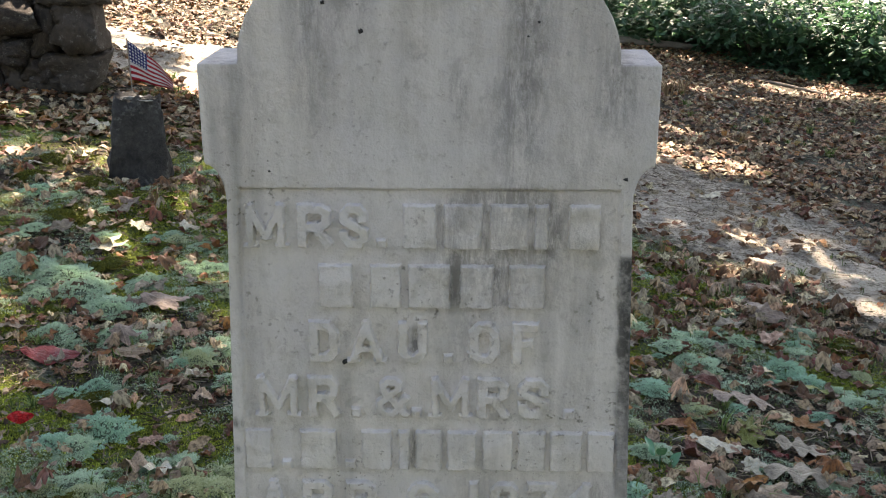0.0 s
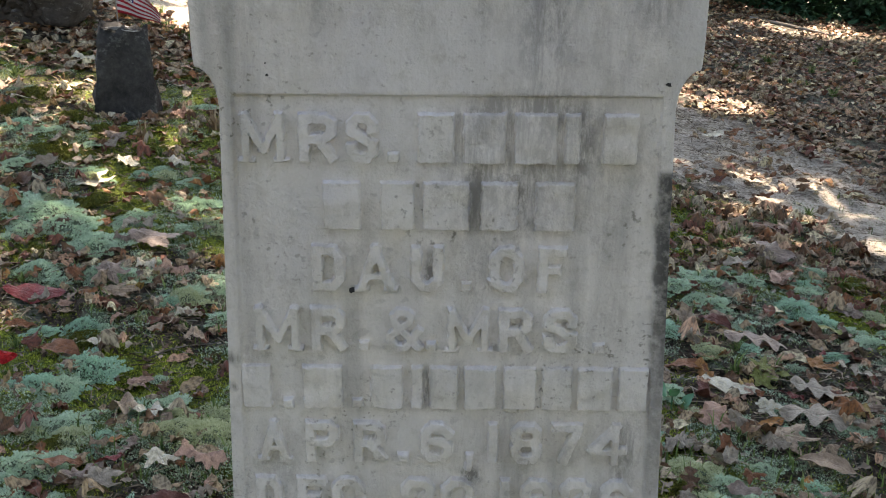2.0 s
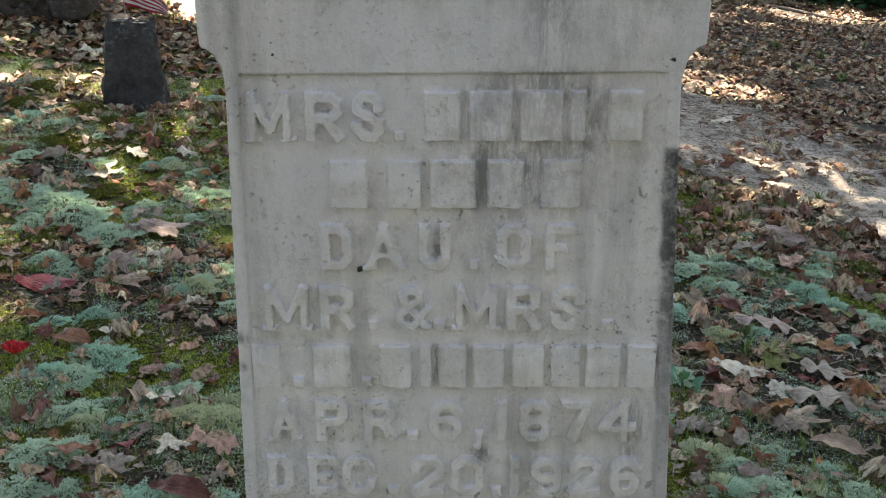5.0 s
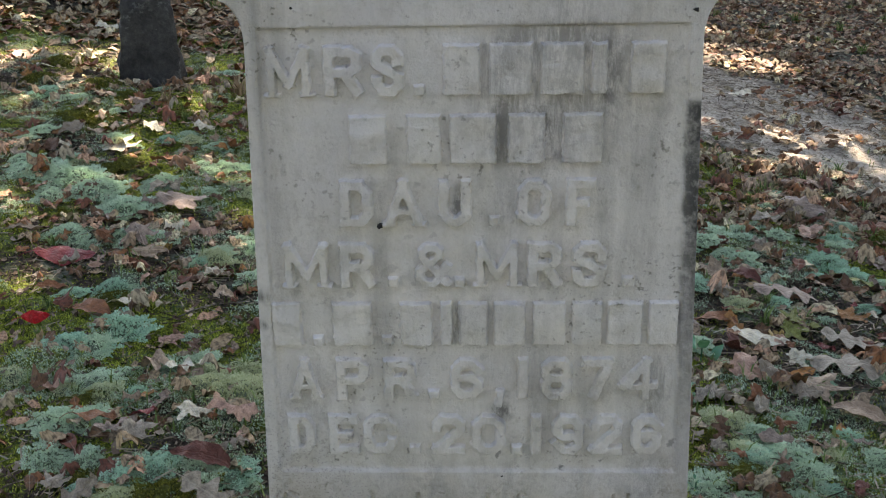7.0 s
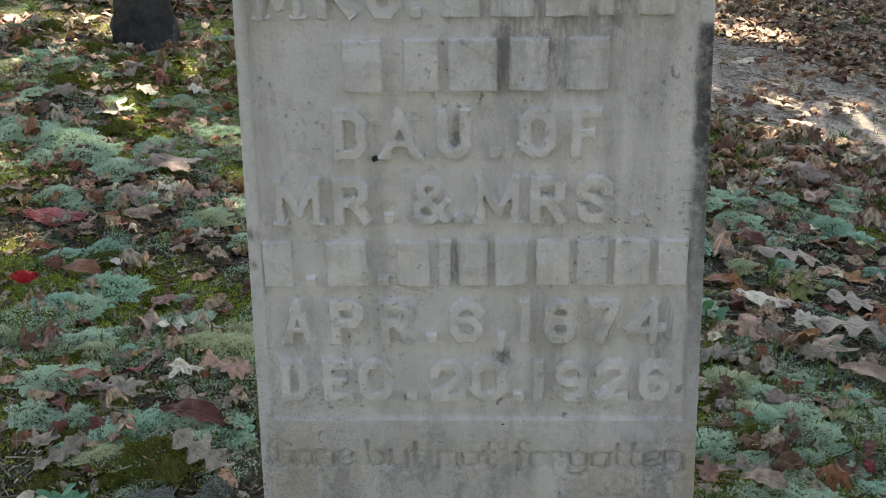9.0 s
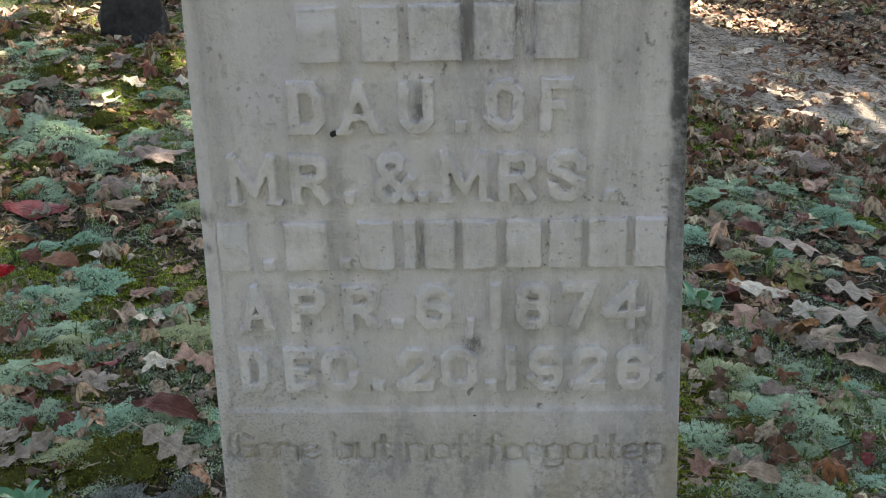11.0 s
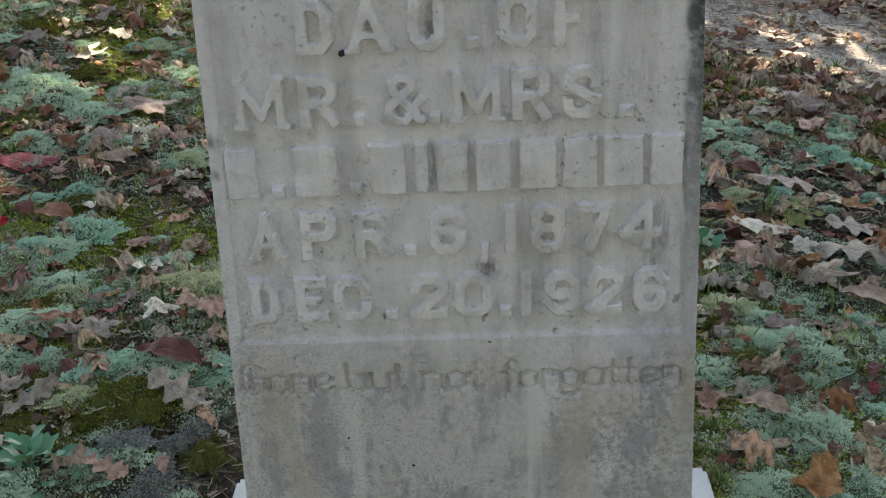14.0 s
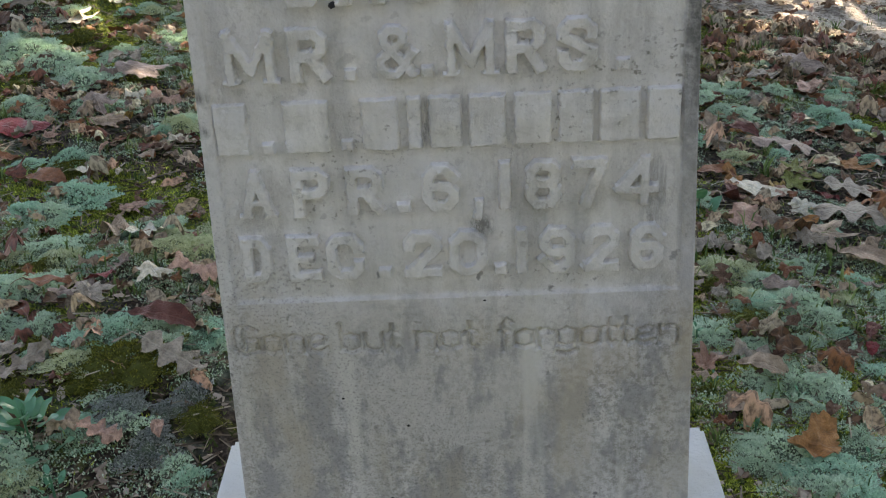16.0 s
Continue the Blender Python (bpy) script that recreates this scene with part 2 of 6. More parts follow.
def ground_material():
    n = Nodes("forest_ground")
    a = n.node("ShaderNodeAttribute")
    a.attribute_name = "cover"
    sep = n.tree.nodes.new("ShaderNodeSeparateColor")
    n.link(a.outputs["Color"], sep.inputs[0])
    fine, mid = n.noise(90.0, 5, 0.65), n.noise(22.0, 5)
    soil = n.ramp(fine, [(0.34, (0.012, 0.009, 0.007)), (0.54, (0.06, 0.045, 0.033)), (0.74, (0.21, 0.17, 0.128))])
    moss = n.ramp(n.noise(60.0, 5, 0.7), [(0.3, (0.016, 0.022, 0.005)), (0.5, (0.10, 0.13, 0.02)), (0.72, (0.32, 0.36, 0.07))])
    pale = n.ramp(fine, [(0.3, (0.06, 0.085, 0.06)), (0.7, (0.28, 0.37, 0.27))])
    sand = n.ramp(n.noise(45.0, 7, 0.7), [(0.34, (0.15, 0.12, 0.09)), (0.48, (0.48, 0.42, 0.345)), (0.7, (0.66, 0.60, 0.50))])
    dirt = n.math("MULTIPLY", n.ramp(n.noise(5.5, 6, 0.7, stretch=(1, 1.6, 1)), [(0.50, 0.0), (0.62, 0.75)]), n.ramp(n.noise(34.0, 5, 0.7), [(0.36, 0.3), (0.55, 1.0)]))
    sand = n.mix(dirt, sand, (0.13, 0.10, 0.08))
    mossy = n.ramp(n.math("ADD", sep.outputs[0], n.math("MULTIPLY", n.math("SUBTRACT", mid, 0.5), 1.2)), [(0.35, 0.0), (0.6, 1.0)])
    colour = n.mix(mossy, soil, moss)
    colour = n.mix(n.math("MULTIPLY", n.ramp(n.noise(12.0, 4), [(0.52, 0.0), (0.62, 0.4)]), n.math("SUBTRACT", 1.0, sep.outputs[1])), colour, pale)
    sandy = n.ramp(n.math("ADD", sep.outputs[1], n.math("MULTIPLY", n.math("SUBTRACT", mid, 0.5), 0.8)), [(0.35, 0.0), (0.7, 1.0)])
    colour = n.mix(sandy, colour, sand)
    bump = n.math("ADD", fine, n.math("MULTIPLY", mid, 0.8))
    return n.done(colour, 0.92, bump, 0.9, 0.012, 0.15)


LEAF_COLOURS = {
    "cream": ((0.62, 0.56, 0.41), "pale cream"), "pink": ((0.45, 0.275, 0.20), "faded pinkish-brown"), "mauve": ((0.26, 0.195, 0.155), "dull mauve-brown"),
    "rust": ((0.23, 0.095, 0.045), "rust-brown"), "maroon": ((0.22, 0.035, 0.035), "dark maroon"), "tan": ((0.35, 0.26, 0.18), "dry tan"),
    "maroonbrown": ((0.15, 0.055, 0.042), "dark red-brown"), "grey": ((0.30, 0.255, 0.195), "weathered grey-brown"), "brown": ((0.125, 0.066, 0.038), "dark brown"),
    "orange": ((0.33, 0.155, 0.055), "orange-brown"), "gold": ((0.33, 0.23, 0.09), "golden brown"), "olive": ((0.21, 0.23, 0.07), "yellowing olive-green"),
    "red": ((0.42, 0.012, 0.015), "bright red"), "green": ((0.06, 0.20, 0.05), "fresh green")}


def leaf_relief(n):
    uv = n.tree.nodes.new("ShaderNodeUVMap")
    sep = n.tree.nodes.new("ShaderNodeSeparateXYZ")
    n.link(uv.outputs[0], sep.inputs[0])
    across = n.math("ABSOLUTE", n.math("SUBTRACT", sep.outputs[1], 0.5))
    rib = n.ramp(across, [(0.008, 1.0), (0.022, 0.0)])
    wave = n.math("SINE", n.math("MULTIPLY", n.math("SUBTRACT", sep.outputs[0], n.math("MULTIPLY", across, 0.9)), 62.0))
    veins = n.math("MAXIMUM", rib, n.math("MULTIPLY", n.ramp(wave, [(0.9, 0.0), (0.985, 1.0)]), 0.45))
    blotch = n.node("ShaderNodeTexNoise", Scale=7.0, Detail=5.0, Roughness=0.65)
    n.link(uv.outputs[0], blotch.inputs["Vector"])
    return veins, blotch.outputs["Fac"]


def leaf_material(key):
    rgb = tuple(c * 1.2 for c in LEAF_COLOURS[key][0])
    n = Nodes("leaf_" + key)
    veins, blotch = leaf_relief(n)
    info = n.tree.nodes.new("ShaderNodeObjectInfo")
    shift = n.noise(30.0, 4)
    colour = n.ramp(blotch, [(0.3, tuple(c * 0.45 for c in rgb)), (0.52, rgb), (0.75, tuple(min(0.7, c * 1.35 + 0.015) for c in rgb))])
    fleck = n.node("ShaderNodeTexNoise", Scale=34.0, Detail=4.0, Roughness=0.7)
    uv = n.tree.nodes.new("ShaderNodeUVMap")
    n.link(uv.outputs[0], fleck.inputs["Vector"])
    colour = n.mix(n.ramp(fleck.outputs["Fac"], [(0.36, 0.5), (0.52, 0.0)]), colour, tuple(c * 0.42 for c in rgb))
    colour = n.mix(n.ramp(info.outputs["Random"], [(0.5, 0.0), (1.0, 0.55)]), colour, tuple(c * m for c, m in zip(rgb, (0.42, 0.33, 0.27))))
    colour = n.mix(n.math("MULTIPLY", veins, 0.2), colour, tuple(min(0.8, c * 1.5 + 0.05) for c in rgb))
    rough = 0.35 if key in ("red", "maroon", "green") else 0.5
    crease = n.node("ShaderNodeTexNoise", Scale=13.0, Detail=5.0, Roughness=0.6, Distortion=1.2)
    n.link(uv.outputs[0], crease.inputs["Vector"])
    relief_height = n.math("ADD", n.math("ADD", n.math("MULTIPLY", veins, 0.5), n.math("MULTIPLY", shift, 0.4)), n.math("MULTIPLY", crease.outputs["Fac"], 1.8))
    return n.done(colour, rough, relief_height, 0.75, 0.004, 0.25)


def litter_material():
    n = Nodes("leaf_litter")
    veins, blotch = leaf_relief(n)
    geo = n.tree.nodes.new("ShaderNodeNewGeometry")
    stops = [("brown", 0.0), ("tan", 0.19), ("mauve", 0.36), ("rust", 0.46), ("grey", 0.55), ("pink", 0.71), ("cream", 0.78), ("maroonbrown", 0.83), ("orange", 0.93), ("gold", 0.955), ("mauve", 0.97)]
    colour = n.ramp(geo.outputs["Random Per Island"], [(p, tuple(c * m for c, m in zip(LEAF_COLOURS[k][0], (1.30, 1.24, 1.05)))) for k, p in stops], True)
    colour = n.mix(n.ramp(blotch, [(0.38, 0.8), (0.56, 0.0)]), colour, (0.035, 0.022, 0.014))
    colour = n.mix(n.math("MULTIPLY", veins, 0.3), colour, (0.45, 0.36, 0.26))
    return n.done(colour, 0.6, veins, 0.3, 0.003, 0.25)


def tuft_material(name, dark, mid, light, scale=120.0):
    n = Nodes(name)
    geo = n.tree.nodes.new("ShaderNodeNewGeometry")
    colour = n.ramp(geo.outputs["Random Per Island"], [(0.0, dark), (0.45, mid), (1.0, light)])
    colour = n.mix(n.math("MULTIPLY", n.noise(scale, 3), 0.35), colour, dark)
    return n.done(colour, 0.85, None, specular=0.2)


def stone_material(name, dark, light, crust=None):
    n = Nodes(name)
    info = n.tree.nodes.new("ShaderNodeObjectInfo")
    a, b = n.noise(9.0, 7, 0.65), n.noise(60.0, 5, 0.7)
    colour = n.ramp(a, [(0.3, dark), (0.7, light)])
    colour = n.mix(n.ramp(b, [(0.4, 0.5), (0.7, 0.0)]), colour, tuple(c * 0.4 for c in dark))
    colour = n.mix(n.math("MULTIPLY", info.outputs["Random"], 0.4), colour, tuple(c * 1.2 for c in light))
    if crust:
        colour = n.mix(n.ramp(n.noise(7.0, 8, 0.75), [(0.56, 0.0), (0.66, 0.7)]), colour, crust)
    return n.done(colour, 0.9, n.math("ADD", a, n.math("MULTIPLY", b, 0.5)), 0.8, 0.02, 0.2)


def bark_material():
    n = Nodes("bark")
    r = n.noise(14.0, 6, 0.65, stretch=(1, 1, 0.2))
    return n.done(n.ramp(r, [(0.3, (0.035, 0.028, 0.022)), (0.7, (0.19, 0.16, 0.13))]), 0.9, r, 0.8, 0.02, 0.2)


def foliage_material(name, dark, light, rough, glow=0.0):
    n = Nodes(name)
    geo = n.tree.nodes.new("ShaderNodeNewGeometry")
    colour = n.ramp(geo.outputs["Random Per Island"], [(0.0, dark), (1.0, light)])
    colour = n.mix(n.math("MULTIPLY", n.noise(25.0, 3), 0.3), colour, dark)
    n.done(colour, rough, None, specular=0.5)
    if glow:                                    # light through thin leaves
        thin = n.tree.nodes.new("ShaderNodeBsdfTranslucent")
        both = n.tree.nodes.new("ShaderNodeMixShader")
        n.link(n.mix(0.5, colour, (light[0] * 1.6, light[1] * 1.5, light[2])), thin.inputs[0])
        both.inputs[0].default_value = glow
        n.link(n.bsdf.outputs[0], both.inputs[1])
        n.link(thin.outputs[0], both.inputs[2])
        n.link(both.outputs[0], n.tree.nodes["Material Output"].inputs[0])
    return n.mat


def flag_material():
    n = Nodes("flag_cloth")
    uv = n.tree.nodes.new("ShaderNodeUVMap")
    sep = n.tree.nodes.new("ShaderNodeSeparateXYZ")
    n.link(uv.outputs[0], sep.inputs[0])
    u, v = sep.outputs[0], sep.outputs[1]
    stripe = n.math("GREATER_THAN", n.math("MODULO", n.math("MULTIPLY", v, 6.5), 1.0), 0.5)
    weave = n.noise(300.0, 2)
    red = n.mix(n.math("MULTIPLY", weave, 0.4), (0.36, 0.02, 0.035), (0.22, 0.012, 0.02))
    colour = n.mix(stripe, red, (0.52, 0.49, 0.50))
    # stars: a lattice of small white dots on the blue canton
    su = n.math("SUBTRACT", n.math("MODULO", n.math("MULTIPLY", u, 15.0), 1.0), 0.5)
    sv = n.math("SUBTRACT", n.math("MODULO", n.math("MULTIPLY", v, 11.0), 1.0), 0.5)
    star = n.math("LESS_THAN", n.math("ADD", n.math("MULTIPLY", su, su), n.math("MULTIPLY", sv, sv)), 0.075)
    blue = n.mix(star, (0.025, 0.032, 0.12), (0.68, 0.68, 0.7))
    canton = n.math("MULTIPLY", n.math("LESS_THAN", u, 0.42), n.math("GREATER_THAN", v, 0.4615))
    return n.done(n.mix(canton, colour, blue), 0.75, weave, 0.1, 0.001, 0.2)


M_TABLET = marble_material("weathered_marble", (0.645, 0.617, 0.607))
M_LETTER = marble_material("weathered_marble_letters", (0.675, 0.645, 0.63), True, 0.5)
M_BASE = marble_material("clean_marble", (0.60, 0.635, 0.63), False)
M_GROUND = ground_material()
M_LEAF = {k: leaf_material(k) for k in LEAF_COLOURS}
M_LITTER = litter_material()
M_LICHEN = {
    "p": tuft_material("lichen_pale", (0.40, 0.53, 0.39), (0.62, 0.79, 0.57), (0.84, 0.93, 0.76)),
    "b": tuft_material("lichen_blue", (0.29, 0.48, 0.35), (0.50, 0.75, 0.56), (0.74, 0.91, 0.74)),
    "y": tuft_material("lichen_yellow", (0.42, 0.47, 0.25), (0.66, 0.71, 0.46), (0.84, 0.86, 0.63)),
    "g": tuft_material("lichen_grey", (0.14, 0.15, 0.135), (0.38, 0.41, 0.37), (0.58, 0.62, 0.56))}
M_MOSS = tuft_material("moss", (0.03, 0.036, 0.007), (0.13, 0.14, 0.022), (0.34, 0.34, 0.07))
M_MOSSCARPET = tuft_material("moss_spikes", (0.10, 0.13, 0.015), (0.40, 0.48, 0.06), (0.74, 0.80, 0.16))
M_GRASS = tuft_material("grass", (0.04, 0.08, 0.02), (0.13, 0.21, 0.055), (0.30, 0.37, 0.14))
M_COVER = tuft_material("ground_cover", (0.015, 0.024, 0.006), (0.08, 0.11, 0.028), (0.26, 0.31, 0.11))
M_CARPET = tuft_material("lichen_sprigs", (0.11, 0.18, 0.10), (0.44, 0.61, 0.41), (0.80, 0.90, 0.70))
# cushion cores: shade between the sprigs, put into the colour
M_CORESHADE = tuft_material("mound_core_shade", (0.04, 0.055, 0.035), (0.09, 0.12, 0.08), (0.16, 0.20, 0.14))
M_MOSSCORESHADE = tuft_material("moss_core_shade", (0.022, 0.028, 0.006), (0.05, 0.06, 0.012), (0.09, 0.10, 0.02))
M_CRUMB = tuft_material("litter_crumbs", (0.04, 0.028, 0.02), (0.22, 0.17, 0.12), (0.56, 0.48, 0.37))
M_FRAGMENT = tuft_material("leaf_bits", (0.035, 0.022, 0.016), (0.17, 0.115, 0.08), (0.50, 0.42, 0.33))
M_STRAW = tuft_material("dry_straw", (0.16, 0.10, 0.055), (0.34, 0.24, 0.14), (0.52, 0.40, 0.25))
M_SEEDLING = foliage_material("seedling_leaf", (0.025, 0.12, 0.055), (0.10, 0.31, 0.17), 0.28, 0.15)
M_FIELDSTONE = stone_material("dark_fieldstone", (0.016, 0.015, 0.015), (0.10, 0.10, 0.098), (0.22, 0.225, 0.22))
M_WALLSTONE = stone_material("wall_stone", (0.02, 0.018, 0.016), (0.12, 0.10, 0.085), (0.26, 0.26, 0.23))
M_CRUST = stone_material("pale_crust", (0.12, 0.125, 0.125), (0.40, 0.42, 0.42))
M_BARK = bark_material()
M_TWIG = stone_material("dead_wood", (0.10, 0.08, 0.065), (0.40, 0.36, 0.31))
M_SHRUB = foliage_material("shrub_leaf", (0.008, 0.03, 0.016), (0.085, 0.22, 0.125), 0.5, 0.3)
M_CROWN = foliage_material("tree_leaf", (0.05, 0.09, 0.02), (0.14, 0.15, 0.04), 0.5, 0.25)
M_FLAG = flag_material()
M_SPOT = stone_material("black_lichen", (0.02, 0.02, 0.022), (0.06, 0.06, 0.06))


# ---- mesh helpers ----
def mesh_of(name, bm, material):
    me = bpy.data.meshes.new(name)
    bm.normal_update()
    bm.to_mesh(me)
    bm.free()
    me.materials.append(material)
    return me


def part(name, bm, material, parent=None, label="", smooth=False):
    me = mesh_of(name, bm, material)
    if smooth:
        me.shade_smooth()
    ob = new(name, me)
    ob.parent = parent
    if label:
        tagged(ob, label)
    return ob


def raw(name, verts, faces, material, uvs=None, smooth=False):
    me = bpy.data.meshes.new(name)
    me.from_pydata(verts, [], faces)
    if uvs is not None:
        layer = me.uv_layers.new(name="UVMap")
        idx = np.empty(len(me.loops), dtype=np.int32)
        me.loops.foreach_get("vertex_index", idx)
        layer.data.foreach_set("uv", np.asarray(uvs, dtype=np.float32)[idx].ravel())
    me.materials.append(material)
    if smooth:
        me.shade_smooth()
    return me


def tube(bm, points, radii, sides=8):
    """A tapered round stem through the points."""
    rings = []
    for i, p in enumerate(points):
        d = (points[min(i + 1, len(points) - 1)] - points[max(i - 1, 0)]).normalized()
        u = d.orthogonal().normalized()
        w = d.cross(u)
        rings.append([bm.verts.new(p + (u * math.cos(a) + w * math.sin(a)) * radii[i]) for a in (2 * math.pi * k / sides for k in range(sides))])
    for r, s in zip(rings, rings[1:]):
        for k in range(sides):
            bm.faces.new((r[k], r[(k + 1) % sides], s[(k + 1) % sides], s[k]))
    bm.faces.new(rings[0][::-1])
    bm.faces.new(rings[-1])


def soften(ob, width, segments=2, angle=35):
    m = ob.modifiers.new("bevel", "BEVEL")
    m.width, m.segments, m.limit_method, m.angle_limit = width, segments, "ANGLE", radians(angle)
    return ob


# ---- ground sheet ----
def build_ground():
    def axis(lo, a, c, d, b, hi, step=0.035, fine=0.012):
        near = list(np.arange(a, c, step)) + list(np.arange(c, d, fine)) + list(np.arange(d, b + step / 2, step))
        left = [a - (a - lo) * (k / 16) ** 2.5 for k in range(16, 0, -1)]
        right = [b + (hi - b) * (k / 16) ** 2.5 for k in range(1, 17)]
        return left + near + right
    xs, ys = axis(-150, -2.6, -1.25, 1.25, 3.2, 150), axis(-120, -2.4, 0.0, 2.1, 6.5, 200)
    verts = [(x, y, ground_height(x, y)) for y in ys for x in xs]
    w = len(xs)
    faces = [(j * w + i, j * w + i + 1, (j + 1) * w + i + 1, (j + 1) * w + i) for j in range(len(ys) - 1) for i in range(w - 1)]
    me = raw("ground", verts, faces, M_GROUND, smooth=True)
    layer = me.color_attributes.new("cover", "FLOAT_COLOR", "POINT")
    cover = np.zeros((len(verts), 4), dtype=np.float32)
    for k, (x, y, z) in enumerate(verts):
        if abs(x) < 14 and -4 < y < 18:
            cover[k, 0], cover[k, 1] = moss_mask(x, y), path_mask(x, y)
    layer.data.foreach_set("color", cover.ravel())
    tagged(new("ground", me), "mossy woodland soil with a bare sandy path", "ground", kind="structure")


build_ground()


# ---- gravestone ----
FACE_TOP, HW_TOP, FOOT, HW_FOOT, DEPTH = 0.72, 0.2285, -0.115, 0.259, 0.116


def half_width(z):
    return HW_FOOT + (HW_TOP - HW_FOOT) * (z - FOOT) / (0.705 - FOOT)


def build_tablet(parent):
    """The shaft with shoulders, arched head and sunken panel, as one closed mesh."""
    right = [(half_width(FOOT), FOOT), (half_width(0.19), 0.19), (HW_TOP, 0.705)]
    for k in range(1, 8):                       # cove under the shoulder
        a = k / 7 * math.pi / 2
        right.append((HW_TOP + 0.022 * (1 - math.cos(a)), 0.705 + 0.042 * math.sin(a)))
    right += [(0.2515, 0.765), (0.2515, 0.86), (0.2075, 0.86)]
    for k in range(1, 13):                      # arched head
        a = k / 13 * math.pi / 2
        right.append((0.2075 * math.cos(a) ** 0.92, 0.86 + 0.145 * math.sin(a)))
    outline = right + [(0.0, 1.005)] + [(-x, z) for x, z in reversed(right)]
    bm = bmesh.new()
    front = [bm.verts.new((x, 0, z)) for x, z in outline]
    back = [bm.verts.new((x, DEPTH, z)) for x, z in outline]
    count = len(outline)
    panel = [(-0.2185 * half_width(0.195) / HW_TOP + 0.004, 0.195), (0.2185 * half_width(0.195) / HW_TOP - 0.004, 0.195), (0.215, FACE_TOP), (-0.215, FACE_TOP)]
    rim = [bm.verts.new((x, 0, z)) for x, z in panel]
    sunk = [bm.verts.new((x * 0.992, 0.0045, z + d)) for (x, z), d in zip(panel, (0.003, 0.003, -0.001, -0.001))]
    for i in range(count):
        j = (i + 1) % count
        bm.faces.new((front[j], front[i], back[i], back[j]))
    bm.faces.new(back)
    # front: foot block, two side borders, head
    low = [bm.verts.new((x, 0, z)) for x, z in ((-CUT[2], CUT[0]), (CUT[2], CUT[0]), (CUT[2], CUT[1]), (-CUT[2], CUT[1]))]
    bm.faces.new((front[0], low[1], low[0], front[count - 1]))
    bm.faces.new((front[0], front[1], low[2], low[1]))
    bm.faces.new((front[1], rim[1], rim[0], front[count - 2], low[3], low[2]))
    bm.faces.new((front[count - 2], front[count - 1], low[0], low[3]))
    bm.faces.new((front[1], front[2], rim[2], rim[1]))
    bm.faces.new((front[count - 3], front[count - 2], rim[0], rim[3]))
    bm.faces.new([front[i] for i in range(2, count - 2)] + [rim[3], rim[2]])
    for i in range(4):
        j = (i + 1) % 4
        bm.faces.new((rim[i], rim[j], sunk[j], sunk[i]))
    bm.faces.new(sunk)
    bmesh.ops.recalc_face_normals(bm, faces=bm.faces)
    ob = part("tablet", bm, M_TABLET, parent, "weathered grey-white marble tablet with arched head")
    return soften(ob, 0.0024, 2, 30)


def build_base(parent):
    bm = bmesh.new()
    bmesh.ops.create_cube(bm, size=1)
    for v in bm.verts:
        v.co = (v.co.x * 0.622, (v.co.y * 0.225) + 0.058, v.co.z * 0.24 - 0.115 - 0.119)
    bmesh.ops.bevel(bm, geom=bm.edges[:], offset=0.006, segments=2, affect="EDGES")
    return part("base", bm, M_BASE, parent, "clean white marble base slab")


PANEL = 0.0045
# centre lines of the block letters in a unit box; a number after the points thins the stroke
EIGHT = [(0.22, 0.52), (0.02, 0.66), (0.02, 0.84), (0.25, 1), (0.75, 1), (0.98, 0.84), (0.98, 0.66), (0.78, 0.52), (0.22, 0.52), (0, 0.36), (0, 0.18), (0.25, 0), (0.75, 0), (1, 0.18), (1, 0.36), (0.78, 0.52)]
RING = [(0, 0.2), (0, 0.8), (0.3, 1), (0.7, 1), (1, 0.8), (1, 0.2), (0.7, 0), (0.3, 0), (0, 0.2)]
NINE = [(0, 0.22), (0.3, 0), (0.72, 0), (1, 0.2), (1, 0.8), (0.75, 1), (0.25, 1), (0, 0.8), (0, 0.62), (0.25, 0.46), (1, 0.46)]
BOWL = [(0, 0), (0, 1), (0.75, 1), (1, 0.86), (1, 0.62), (0.75, 0.48), (0, 0.48)]
